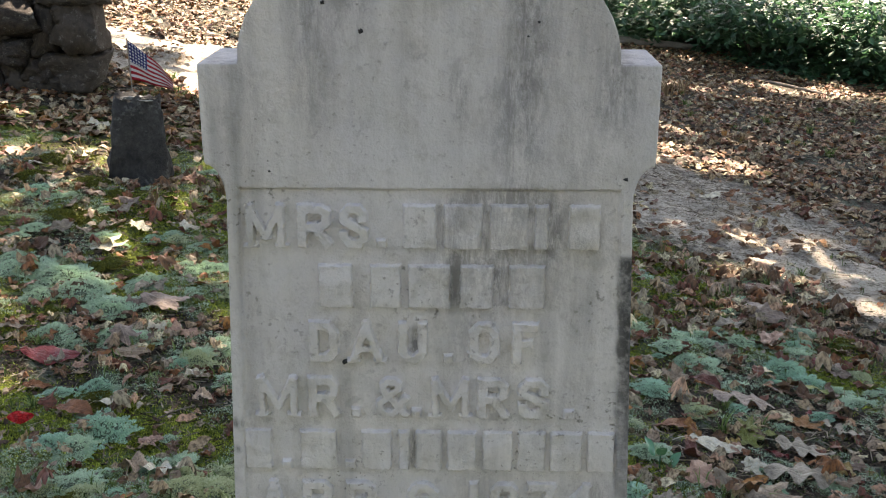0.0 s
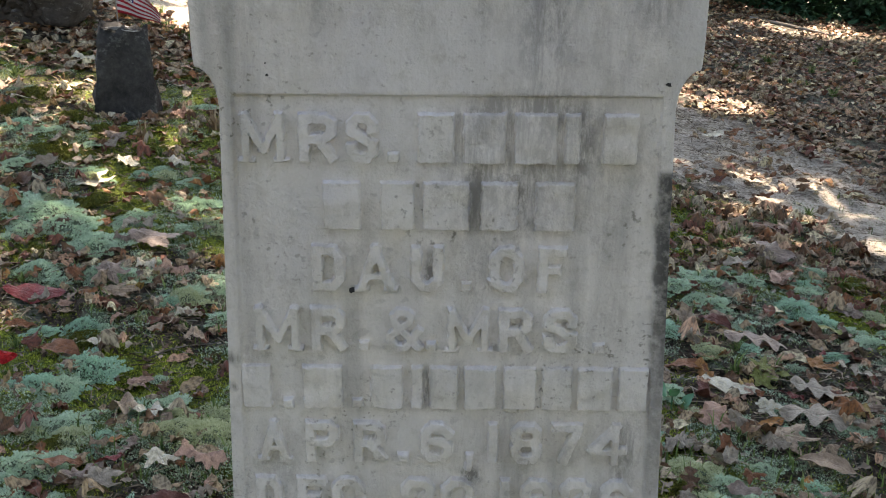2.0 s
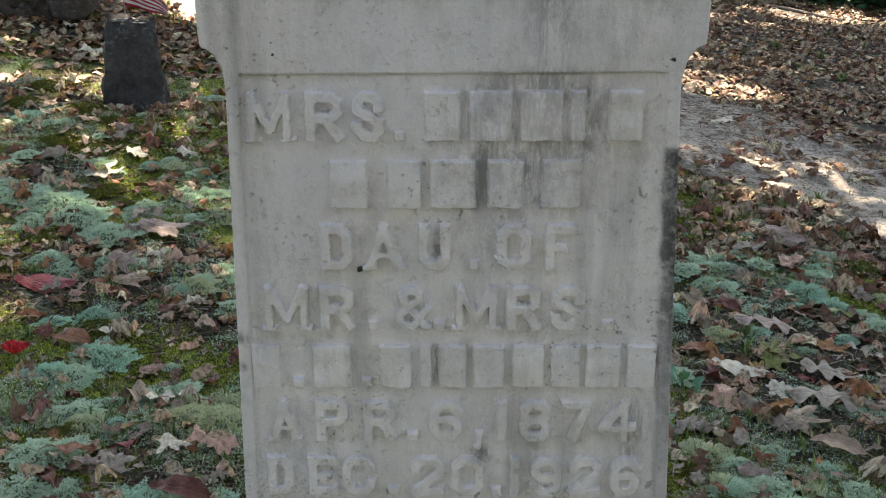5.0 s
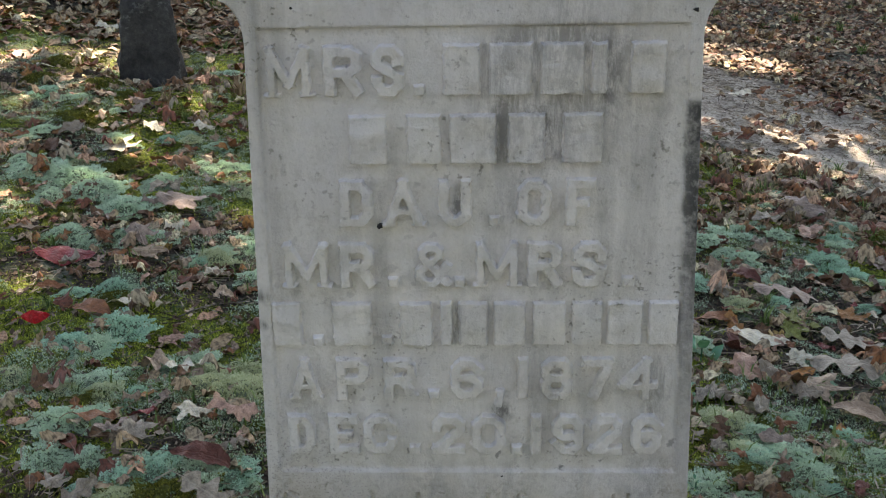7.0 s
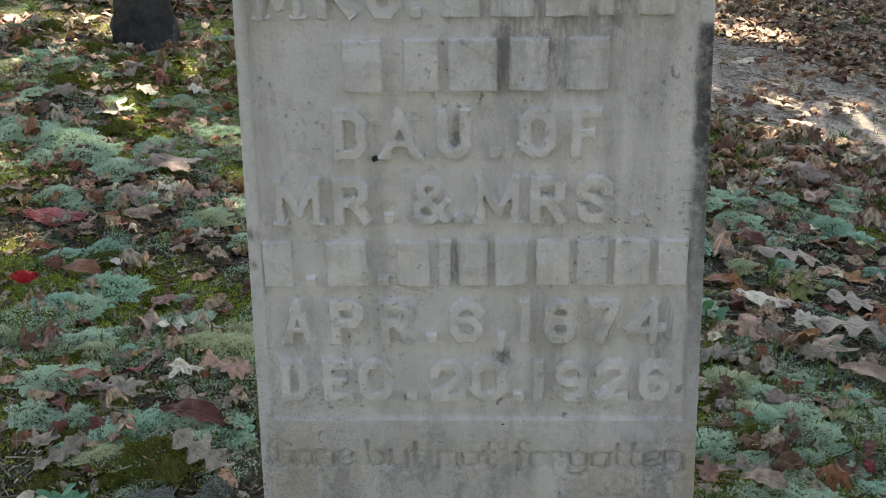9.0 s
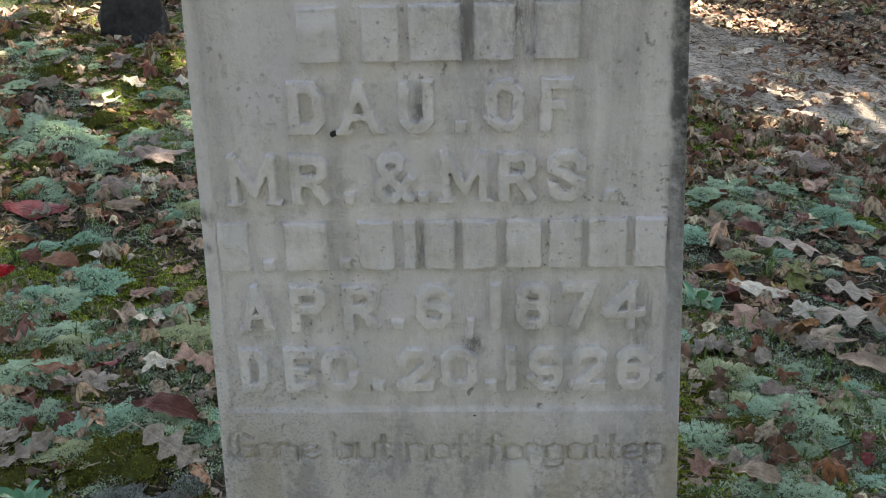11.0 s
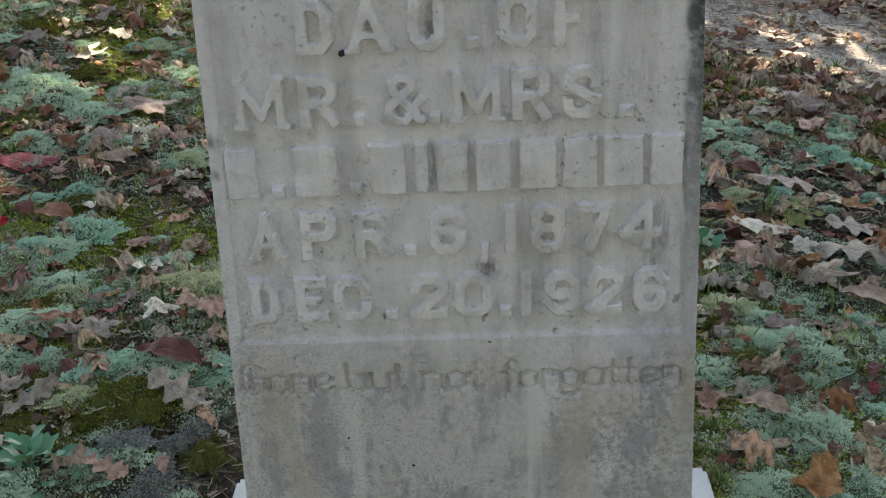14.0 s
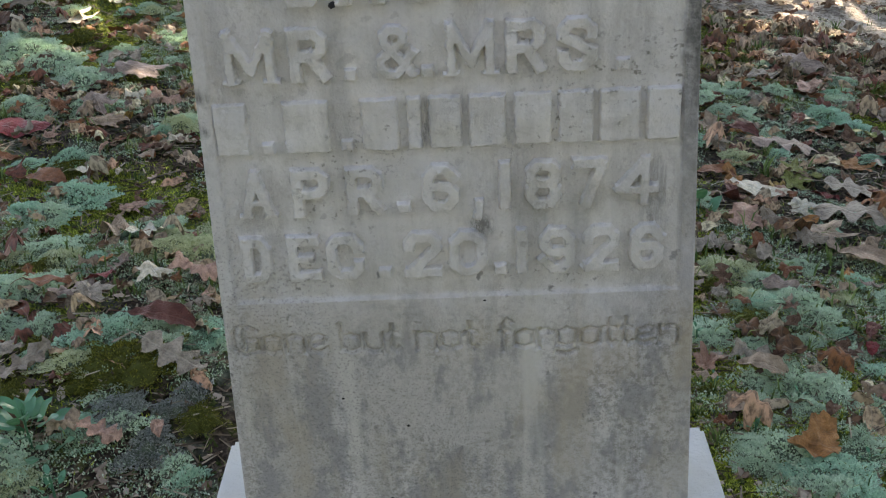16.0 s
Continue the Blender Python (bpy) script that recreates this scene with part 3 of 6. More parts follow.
STROKES = {
    "M": [[(0, 0), (0, 1), (0.5, 0.2), (1, 1), (1, 0)], [(-0.14, 0), (0.2, 0), 0.5], [(0.8, 0), (1.14, 0), 0.5]],
    "A": [[(0.06, 0), (0.5, 1), (0.94, 0)], [(0.25, 0.3), (0.75, 0.3), 0.8], [(-0.04, 0), (0.24, 0), 0.5], [(0.76, 0), (1.04, 0), 0.5]],
    "R": [BOWL, [(0.55, 0.48), (1, 0)]], "P": [BOWL],
    "S": [[(1, 0.74), (1, 0.84), (0.75, 1), (0.25, 1), (0, 0.84), (0, 0.68), (1, 0.34), (1, 0.16), (0.75, 0), (0.25, 0), (0, 0.16), (0, 0.26)]],
    "D": [[(0, 0), (0.7, 0), (1, 0.22), (1, 0.78), (0.7, 1), (0, 1), (0, 0)]],
    "U": [[(0, 1), (0, 0.2), (0.3, 0), (0.7, 0), (1, 0.2), (1, 1)]],
    "O": [RING], "0": [RING], "8": [EIGHT], "9": [NINE], "6": [[(1 - x, 1 - z) for x, z in NINE]],
    "F": [[(0, 0), (0, 1), (1, 1)], [(0, 0.5), (0.7, 0.5), 0.85]], "E": [[(1, 1), (0, 1), (0, 0), (1, 0)], [(0, 0.5), (0.75, 0.5), 0.85]],
    "C": [[(1, 0.72), (1, 0.8), (0.75, 1), (0.25, 1), (0, 0.8), (0, 0.2), (0.25, 0), (0.75, 0), (1, 0.2), (1, 0.28)]],
    "&": [[(1, 0), (0.12, 0.72), (0.12, 0.88), (0.32, 1), (0.56, 1), (0.72, 0.88), (0.72, 0.74), (0, 0.34), (0, 0.14), (0.22, 0), (0.5, 0), (1, 0.46)]],
    "1": [[(0.5, 0), (0.5, 1)]], "7": [[(0, 1), (1, 1), (0.38, 0)]], "4": [[(0.72, 0), (0.72, 1), (0, 0.3), (1, 0.3)]],
    "2": [[(0, 0.74), (0, 0.84), (0.25, 1), (0.75, 1), (1, 0.84), (1, 0.64), (0, 0), (1, 0)]],
    ",": [[(0.6, 1), (0.6, 0.5), (0.2, 0)]]}


def stroke_distance(X, Z, strokes, x0, x1, z0, z1, half):
    """How far each place lies outside the strokes; corners are mitred and ends cut square."""
    best = np.full(X.shape, 1.0)
    for line in strokes:
        h = half * (line[-1] if isinstance(line[-1], float) else 1.0)
        pts = [np.array((x0 + h + px * (x1 - x0 - 2 * h), z0 + h + pz * (z1 - z0 - 2 * h))) for px, pz in (q for q in line if isinstance(q, tuple))]
        for k in range(len(pts) - 1):
            a, b = pts[k], pts[k + 1]
            d = b - a
            length = max(float(np.hypot(*d)), 1e-6)
            d = d / length
            caps = []
            for other, way in ((pts[k - 1] - a if k else None, -d), (pts[k + 2] - b if k + 2 < len(pts) else None, d)):
                turn = math.acos(max(-1.0, min(1.0, float(other @ way) / max(1e-6, float(np.hypot(*other)))))) if other is not None else math.pi / 2
                caps.append(max(1.0, min(6.0, 1 / math.tan(max(turn, 0.05) / 2))))
            along, across = (X - a[0]) * d[0] + (Z - a[1]) * d[1], np.abs((X - a[0]) * d[1] - (Z - a[1]) * d[0])
            over = np.maximum(np.maximum(-along * caps[0], (along - length) * caps[1]), 0)
            best = np.minimum(best, np.maximum(across, over) - h)
    return best


def wear(X, Z, scale, seed=0.0):
    return np.array([noise.noise((x * scale, z * scale, seed)) for x, z in zip(X.ravel(), Z.ravel())]).reshape(X.shape)


def relief(parent, name, x0, x1, z0, z1, strokes=None, half=0.0058, lift=0.0092, face=PANEL, bevel=0.0019, step=0.00085):
    """A worn raised character, or a plain bar where there are no strokes, standing out of the stone's face."""
    pad = 0.004
    X, Z = np.meshgrid(np.arange(x0 - pad, x1 + pad + step, step), np.arange(z0 - pad, z1 + pad + step, step))
    if strokes:
        d = stroke_distance(X, Z, strokes, x0, x1, z0, z1, half)
    else:
        d = np.maximum(np.abs(X - (x0 + x1) / 2) - (x1 - x0) / 2, np.abs(Z - (z0 + z1) / 2) - (z1 - z0) / 2)
    d = d + 0.0011 * wear(X, Z, 130.0) + 0.0007 * wear(X, Z, 330.0, 5.0)
    k = np.clip((bevel * 0.4 - d) / bevel, 0, 1)
    rise = lift * (0.86 + 0.3 * wear(X, Z, 42.0, 9.0)) * (k * k * (3 - 2 * k)) - 0.0008
    rows, cols = X.shape
    keep = rise > -0.0007
    used, faces, verts = {}, [], []
    for j in range(rows - 1):
        for i in range(cols - 1):
            if keep[j:j + 2, i:i + 2].any():
                quad = []
                for q in ((j, i), (j, i + 1), (j + 1, i + 1), (j + 1, i)):
                    if q not in used:
                        used[q] = len(verts)
                        verts.append((X[q], face - rise[q], Z[q]))
                    quad.append(used[q])
                faces.append(quad)
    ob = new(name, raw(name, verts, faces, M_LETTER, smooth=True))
    ob.parent = parent
    return ob


# the cut line below the panel: letters of unit x-height 0.62, widths in the second place
BLACK_O = [(0, 0.1), (0, 0.52), (0.5, 0.62), (1, 0.52), (1, 0.1), (0.5, 0), (0, 0.1)]
SCRIPT = {
    "G": (1.3, [[(1, 0.82), (0.6, 1), (0.15, 0.95), (0, 0.75), (0, 0.22), (0.4, 0), (1, 0.12), (1, 0.5), (0.6, 0.55)], [(0.42, 0.86), (0.42, 0.2)]]),
    "o": (0.95, [BLACK_O]), "n": (1.0, [[(0, 0.62), (0, 0)], [(0, 0.5), (0.5, 0.62), (1, 0.5), (1, 0)]]),
    "e": (0.9, [[(1, 0.12), (0.5, 0), (0, 0.12), (0, 0.5), (0.5, 0.62), (1, 0.5), (0.9, 0.36), (0, 0.26)]]),
    "b": (1.0, [[(-0.1, 1), (0, 0.9), (0, 0.1)], BLACK_O]), "u": (1.0, [[(0, 0.62), (0, 0.1), (0.5, 0), (1, 0.1)], [(1, 0.62), (1, 0)]]),
    "t": (0.6, [[(0.4, 0.92), (0.4, 0.12), (0.7, 0), (1, 0.1)], [(0, 0.6), (0.9, 0.6)]]), "f": (0.6, [[(1, 0.9), (0.7, 1), (0.35, 0.85), (0.35, -0.1)], [(0, 0.6), (0.9, 0.6)]]),
    "r": (0.75, [[(0, 0.62), (0, 0)], [(0, 0.48), (0.5, 0.62), (1, 0.52)]]), "g": (0.95, [BLACK_O, [(1, 0.5), (1, -0.16), (0.5, -0.28), (0, -0.2)]])}
CUT = (0.096, 0.186, 0.2455)                     # foot, head and half width of the field that carries it


def cut_line(parent):
    step, height = 0.00105, 0.040
    X, Z = np.meshgrid(np.linspace(-CUT[2], CUT[2], int(2 * CUT[2] / step)), np.linspace(CUT[0], CUT[1], int((CUT[1] - CUT[0]) / step)))
    d = np.full(X.shape, 1.0)
    for word, x0, x1, base in (("Gone", -0.240, -0.136, 0.1295), ("but", -0.124, -0.058, 0.1285), ("not", -0.044, 0.026, 0.1280), ("forgotten", 0.044, 0.240, 0.1270)):
        unit = (x1 - x0) / sum(SCRIPT[c][0] + 0.28 for c in word)
        x = x0
        for c in word:
            w, strokes = SCRIPT[c]
            near = (X > x - 0.02) & (X < x + w * unit + 0.02)
            d[near] = np.minimum(d[near], stroke_distance(X[near], Z[near], strokes, x - 0.0022, x + w * unit + 0.0022, base, base + height, 0.0022))
            x += (w + 0.28) * unit
    d = d + 0.0009 * wear(X, Z, 160.0, 2.0)
    k = np.clip((0.0014 - d) / 0.0034, 0, 1)
    edge = np.minimum(np.minimum(X + CUT[2], CUT[2] - X), np.minimum(Z - CUT[0], CUT[1] - Z))
    deep = np.where(edge > 0.0015, 0.0042 * k * k * (3 - 2 * k), 0.0)
    rows, cols = X.shape
    verts = np.stack([X.ravel(), deep.ravel(), Z.ravel()], 1).tolist()
    faces = [(j * cols + i, j * cols + i + 1, (j + 1) * cols + i + 1, (j + 1) * cols + i) for j in range(rows - 1) for i in range(cols - 1)]
    ob = new("inscription_field", raw("inscription_field", verts, faces, M_TABLET, smooth=True))
    ob.parent = parent
    tagged(ob, "line of shallow cut blackletter words, worn and stained")


def spot(parent, x, z, size, face=0.0):
    """A small black growth on the stone."""
    bm = bmesh.new()
    bmesh.ops.create_icosphere(bm, subdivisions=2, radius=1)
    for v in bm.verts:
        r = 1 + 1.1 * noise.noise(v.co * 2.3 + Vector((x * 90, z * 90, 0)))
        v.co = (x + v.co.x * r * size * 0.5, face + v.co.y * 0.0016, z + v.co.z * r * size * 0.45)
    return part("lichen_spot", bm, M_SPOT, parent, "small black lichen spot", True)


gravestone = tagged(new("gravestone"), "weathered grey-white marble gravestone with raised lettering, on a white base", "gravestone")
tablet = build_tablet(gravestone)
build_base(gravestone)


def letter_row(z0, letters):
    for ch, x0, x1 in letters:
        if ch == "#":
            relief(tablet, "raised_bar", x0, x1, z0, z0 + 0.0525, lift=0.0082)
        elif ch == ".":
            relief(tablet, "raised_letter", x0, x1, z0, z0 + 0.0115, lift=0.0082)
        elif ch == ",":
            relief(tablet, "raised_letter", x0, x1, z0 - 0.010, z0 + 0.012, STROKES[ch], 0.0045)
        else:
            relief(tablet, "raised_letter", x0, x1, z0, z0 + 0.0525, STROKES[ch], {"M": 0.0046, "A": 0.0050, "4": 0.0050, "&": 0.0048}.get(ch, 0.0058))


# the bars stand for names
letter_row(0.6495, [("M", -0.208, -0.164), ("R", -0.150, -0.111), ("S", -0.102, -0.069), (".", -0.060, -0.048), ("#", -0.029, 0.008), ("#", 0.017, 0.060), ("#", 0.069, 0.112), ("#", 0.120, 0.135), ("#", 0.158, 0.193)])
letter_row(0.5770, [("#", -0.128, -0.089), ("#", -0.068, -0.033), ("#", -0.024, 0.024), ("#", 0.036, 0.074), ("#", 0.092, 0.133)])
letter_row(0.5070, [("D", -0.142, -0.107), ("A", -0.096, -0.052), ("U", -0.037, -0.002), (".", 0.016, 0.028), ("O", 0.046, 0.082), ("F", 0.097, 0.128)])
letter_row(0.4355, [("M", -0.206, -0.159), ("R", -0.146, -0.108), (".", -0.095, -0.083), ("&", -0.064, -0.025), (".", -0.022, -0.010), ("M", 0.002, 0.047), ("R", 0.057, 0.094), ("S", 0.105, 0.142), (".", 0.160, 0.173)])
letter_row(0.3640, [("#", -0.225, -0.193), (".", -0.181, -0.169), ("#", -0.158, -0.114), (".", -0.104, -0.092), ("#", -0.083, -0.047), ("#", -0.038, -0.025), ("#", -0.018, 0.014), ("#", 0.021, 0.056), ("#", 0.064, 0.100), ("#", 0.107, 0.140), ("#", 0.146, 0.184), ("#", 0.191, 0.223)])
letter_row(0.2945, [("A", -0.212, -0.175), ("P", -0.158, -0.120), ("R", -0.104, -0.067), (".", -0.054, -0.041), ("6", -0.028, 0.009), (",", 0.021, 0.034), ("1", 0.047, 0.061), ("8", 0.073, 0.110), ("7", 0.120, 0.155), ("4", 0.162, 0.206)])
letter_row(0.2205, [("D", -0.218, -0.187), ("E", -0.171, -0.136), ("C", -0.131, -0.092), (".", -0.078, -0.065), ("2", -0.051, -0.012), ("0", -0.005, 0.034), (".", 0.041, 0.054), ("1", 0.062, 0.077), ("9", 0.087, 0.124), ("2", 0.132, 0.169), ("6", 0.179, 0.214)])
cut_line(tablet)
for x, z, size, face in ((-0.100, 0.509, 0.010, -0.001), (-0.118, 0.467, 0.005, -0.001), (0.219, 0.733, 0.011, 0), (-0.178, 0.740, 0.006, 0), (-0.179, 0.752, 0.004, 0),
                         (-0.072, 0.895, 0.012, 0), (-0.112, 0.925, 0.009, 0), (0.118, 0.905, 0.006, 0), (0.107, 0.89, 0.005, 0), (-0.06, 0.03, 0.007, 0), (0.03, 0.19, 0.006, 0), (-0.085, -0.075, 0.012, 0), (-0.055, -0.085, 0.008, 0), (-0.13, 0.07, 0.006, 0)):
    spot(tablet, x, z, size * (0.62 if x == -0.100 else 0.45), face)


# ---- fallen leaves ----
def oak_edge(u):
    return (0.10 + 0.20 * math.sin(math.pi * min(1, u * 0.95 + 0.04)) ** 0.8) * (0.62 + 0.38 * math.cos(2 * math.pi * 3.4 * (u - 0.13))) if u < 0.99 else 0.012


def oval_edge(u):
    return 0.245 * math.sin(math.pi * u) ** 0.75 + 0.006


def leaf_blade(kind, seed, stations=18):
    """Verts, faces and uvs of one leaf, one unit long along x, curled and resting on its lowest points."""
    rnd = random.Random(seed)
    verts, faces, uvs = [], [], []
    if kind in ("oak", "oval"):
        edge = oak_edge if kind == "oak" else oval_edge
        cross = (-1.0, -0.55, 0.0, 0.55, 1.0) if stations > 6 else (-1.0, 0.0, 1.0)
        for i in range(stations + 1):
            u = i / stations
            w = edge(u)
            for c in cross:
                verts.append((u - 0.5, c * w * (1 + 0.06 * rnd.uniform(-1, 1)), 0.0))
        k = len(cross)
        for i in range(stations):
            for j in range(k - 1):
                faces.append((i * k + j, i * k + j + 1, (i + 1) * k + j + 1, (i + 1) * k + j))
    else:
        spokes = stations * 3 if stations > 7 else stations * 2
        lobes = [(0, 0.58), (0.95, 0.5), (-0.95, 0.5), (1.95, 0.34), (-1.95, 0.34)] if kind == "maple" else [(rnd.uniform(-3, 3), rnd.uniform(0.35, 0.6)) for _ in range(5)]
        width = 0.52 if kind == "maple" else 0.9
        rings = (0.4, 0.75, 1.0) if stations > 6 else (0.55, 1.0)
        verts.append((-0.08, 0, 0))
        for s in rings:
            for j in range(spokes):
                a = -math.pi + 2 * math.pi * j / spokes
                r = 0.25
                for centre, reach in lobes:
                    d = abs((a - centre + math.pi) % (2 * math.pi) - math.pi)
                    r = max(r, reach * max(0.0, 1 - (d / width) ** 1.8))
                r *= (1 + 0.06 * rnd.uniform(-1, 1) + 0.05 * math.sin(a * 17 + spokes)) if s == 1.0 else 1
                if s < 1:
                    r = 0.25 + (r - 0.25) * s
                verts.append((-0.08 + r * s * math.cos(a), r * s * math.sin(a), 0))
        for j in range(spokes):
            m = (j + 1) % spokes
            faces.append((0, 1 + j, 1 + m))
            for q in range(len(rings) - 1):
                o = 1 + q * spokes
                faces.append((o + j, o + spokes + j, o + spokes + m, o + m))
    uvs = [(x + 0.5, y + 0.5) for x, y, z in verts]
    # curl, cup and crease
    bend = rnd.uniform(-1.0, 1.0) * (1.6 if kind == "crumple" else 1.0)
    cup = rnd.uniform(-1.5, 1.8) * (1.8 if kind == "crumple" else 1.0)
    twist, amp = rnd.uniform(-0.9, 0.9), 0.30 if kind == "crumple" else 0.22
    off = Vector((rnd.uniform(0, 50), rnd.uniform(0, 50), 0))
    out = []
    for x, y, z in verts:
        z = 0.55 * bend * x * x + 0.8 * cup * y * y + 0.35 * twist * x * y - 0.1 * abs(y) * rnd.choice((0, 1, 1)) * 0.3
        z += amp * noise.noise(Vector((x * 3.2, y * 3.2, 0)) + off) + amp * 0.55 * noise.noise(Vector((x * 7, y * 7, 3)) + off)
        z += 0.4 * (x * x + y * y) * noise.noise(Vector((x, y, 0)).normalized() * 1.7 + off)
        shrink = 1 - (0.28 if kind == "crumple" else 0.08) * min(1, abs(cup))
        out.append((x, y * shrink, z * (0.95 if kind == "crumple" else 0.8)))
    # stalk
    low = min(v[2] for v in out)
    if stations < 6:
        return [(x, y, z - low) for x, y, z in out], faces, uvs
    b = len(out)
    root = -0.5 if kind in ("oak", "oval") else -0.2
    z0 = min(out, key=lambda v: abs(v[0] - root) + abs(v[1]))[2]
    for q, (sx, sz) in enumerate(((root + 0.04, z0), (root - 0.14, z0 * 0.6 + low * 0.4), (root - 0.28, low))):
        for dy, dz in ((-0.009, 0), (0.009, 0), (0, 0.014)):
            out.append((sx, dy + 0.04 * q * twist, sz + dz))
            uvs.append((0.5, 0.5))
    for q in range(2):
        for k in range(3):
            faces.append((b + q * 3 + k, b + q * 3 + (k + 1) % 3, b + q * 3 + 3 + (k + 1) % 3, b + q * 3 + 3 + k))
    return [(x, y, z - low) for x, y, z in out], faces, uvs


LEAF_SHAPE = {"maple": "lobed", "oak": "oak-shaped", "oval": "oval", "crumple": "crumpled"}
leaf_cache = {}
leaf_rnd = random.Random(11)


def leaf_mesh(kind, colour, variant):
    key = (kind, colour, variant)
    if key not in leaf_cache:
        v, f, uv = leaf_blade(kind, variant * 31 + len(kind))
        me = raw("fallen_leaf", v, f, M_LEAF[colour], uv, True)
        leaf_cache[key] = me
    return leaf_cache[key]


def fallen_leaf(kind, colour, x, y, size, turn, lift=0.0, tilt=0.0):
    ob = new("fallen_leaf", leaf_mesh(kind, colour, leaf_rnd.randrange(5)))
    s = size * leaf_rnd.uniform(0.95, 1.1) * {"maple": 1.08, "oak": 1.15, "oval": 1.1, "crumple": 1.25}[kind]
    # the slope of the ground under the leaf, and a tilt of its own
    sx = (base_height(x + 0.05, y) - base_height(x - 0.05, y)) / 0.1
    sy = (base_height(x, y + 0.05) - base_height(x, y - 0.05)) / 0.1
    ob.matrix_world = Matrix.LocRotScale((x, y, ground_height(x, y) + (0.019 if y < 0.9 else 0.012) + lift + (0.02 if colour == "red" else 0)), Euler((math.atan(sy) + tilt + leaf_rnd.uniform(-0.1, 0.22), -math.atan(sx) + leaf_rnd.uniform(-0.22, 0.22), radians(turn))), (s, s, s * min(0.95, 0.07 / s)))
    return tagged(ob, f"{LEAF_COLOURS[colour][1]} {LEAF_SHAPE[kind]} dead leaf lying on mossy ground", "leaf", "fallen leaves by the grave")


# ---- lichen, moss and grass ----
def tuft_mound(seed, count, flat, blade, kind):
    """A cushion: a lumpy core set all over with small forked sprigs."""
    rnd = random.Random(seed)
    verts, faces = [], []

    bumps = [(rnd.uniform(-0.32, 0.32), rnd.uniform(-0.32, 0.32), rnd.uniform(0.05, 0.13)) for _ in range(34)]

    def surface(a, r):
        bulge = 1 + 0.55 * noise.noise((math.cos(a) * 1.6 + seed, math.sin(a) * 1.6, 0)) + 0.45 * noise.noise((math.cos(a) * 4 + seed, math.sin(a) * 4, 2))
        x, y = math.cos(a) * r * 0.5 * bulge, math.sin(a) * r * 0.5 * bulge
        z = max([0.0] + [w * math.sqrt(max(0.0, 1 - ((x - bx) ** 2 + (y - by) ** 2) / w ** 2)) for bx, by, w in bumps])
        return Vector((x, y, flat * (0.6 * (1 - r * r) + 9.0 * z * (1 - r ** 4))))
    rings, spokes = 9, 22
    for q in range(rings + 1):
        for k in range(spokes):
            p = surface(2 * math.pi * k / spokes, q / rings)
            verts.append(p - Vector((0, 0, 0.03)))
    for q in range(rings):
        for k in range(spokes):
            m = (k + 1) % spokes
            faces.append((q * spokes + k, (q + 1) * spokes + k, (q + 1) * spokes + m, q * spokes + m))
    for _ in range(count):
        a, r = rnd.uniform(0, 2 * math.pi), math.sqrt(rnd.random()) * 1.3
        p = surface(a, min(r, 1.0)) * (1 if r < 1 else r)
        out = Vector((p.x * 0.9, p.y * 0.9, 0.25)).normalized()
        out = (out + Vector((rnd.uniform(-1, 1), rnd.uniform(-1, 1), rnd.uniform(-0.4, 1))) * 0.8).normalized()
        side = out.orthogonal().normalized()
        side = (side * math.cos(a * 7) + out.cross(side) * math.sin(a * 7)) * blade * 0.42
        n = len(verts)
        tip = p + out * blade * rnd.uniform(0.6, 1.5)
        if kind == "lichen":                    # forked sprig: two crossed wedges
            lift = out.cross(side)
            verts += [p, tip + side, tip - side, p + side * 0.4, tip + lift * 1.2, tip - lift]
            faces += [(n, n + 1, n + 2), (n + 3, n + 4, n + 5)]
        else:
            verts += [p - side * 0.8, p + side * 0.8, tip]
            faces.append((n, n + 1, n + 2))
    return verts, faces


mound_cache = {}


def shade_core(me, core=None):
    me.materials.append(core or M_CORESHADE)
    # the core's faces come first; they carry the darkened gap colour
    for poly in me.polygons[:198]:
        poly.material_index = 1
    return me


cover_rnd = random.Random(23)


def lichen_clump(tone, x, y, size):
    small = size < 0.065
    key = (tone, small, cover_rnd.randrange(3))
    if key not in mound_cache:
        v, f = tuft_mound(key[2] + 5 * len(mound_cache), 800 if small else 2900, 0.105, 0.066 if small else 0.039, "lichen")
        mound_cache[key] = shade_core(raw("lichen_clump", v, f, M_LICHEN[tone]))
    ob = new("lichen_clump", mound_cache[key])
    s = max(size, 0.03)
    ob.matrix_world = Matrix.LocRotScale((x, y, ground_height(x, y) + 0.002), Euler((0, 0, cover_rnd.uniform(0, 6.28))), (s, s * cover_rnd.uniform(0.7, 1.0), s * cover_rnd.uniform(0.8, 1.2)))
    words = {"p": "pale grey-green", "b": "blue-green", "y": "pale yellowish", "g": "dull grey"}
    return tagged(ob, f"{words[tone]} puffy reindeer lichen clump among fallen leaves", "lichen", "lichen clumps")


def moss_cushion(x, y, size):
    key = ("moss", cover_rnd.randrange(3))
    if key not in mound_cache:
        v, f = tuft_mound(key[1] + 77, 4200, 0.09, 0.03, "moss")
        mound_cache[key] = shade_core(raw("moss_cushion", v, f, M_MOSS), M_MOSSCORESHADE)
    ob = new("moss_cushion", mound_cache[key])
    ob.matrix_world = Matrix.LocRotScale((x, y, ground_height(x, y) + 0.001), Euler((0, 0, cover_rnd.uniform(0, 6.28))), (size, size * cover_rnd.uniform(0.6, 0.9), size))
    return tagged(ob, "low olive-green moss cushion on the woodland soil", "moss", "moss cushions")


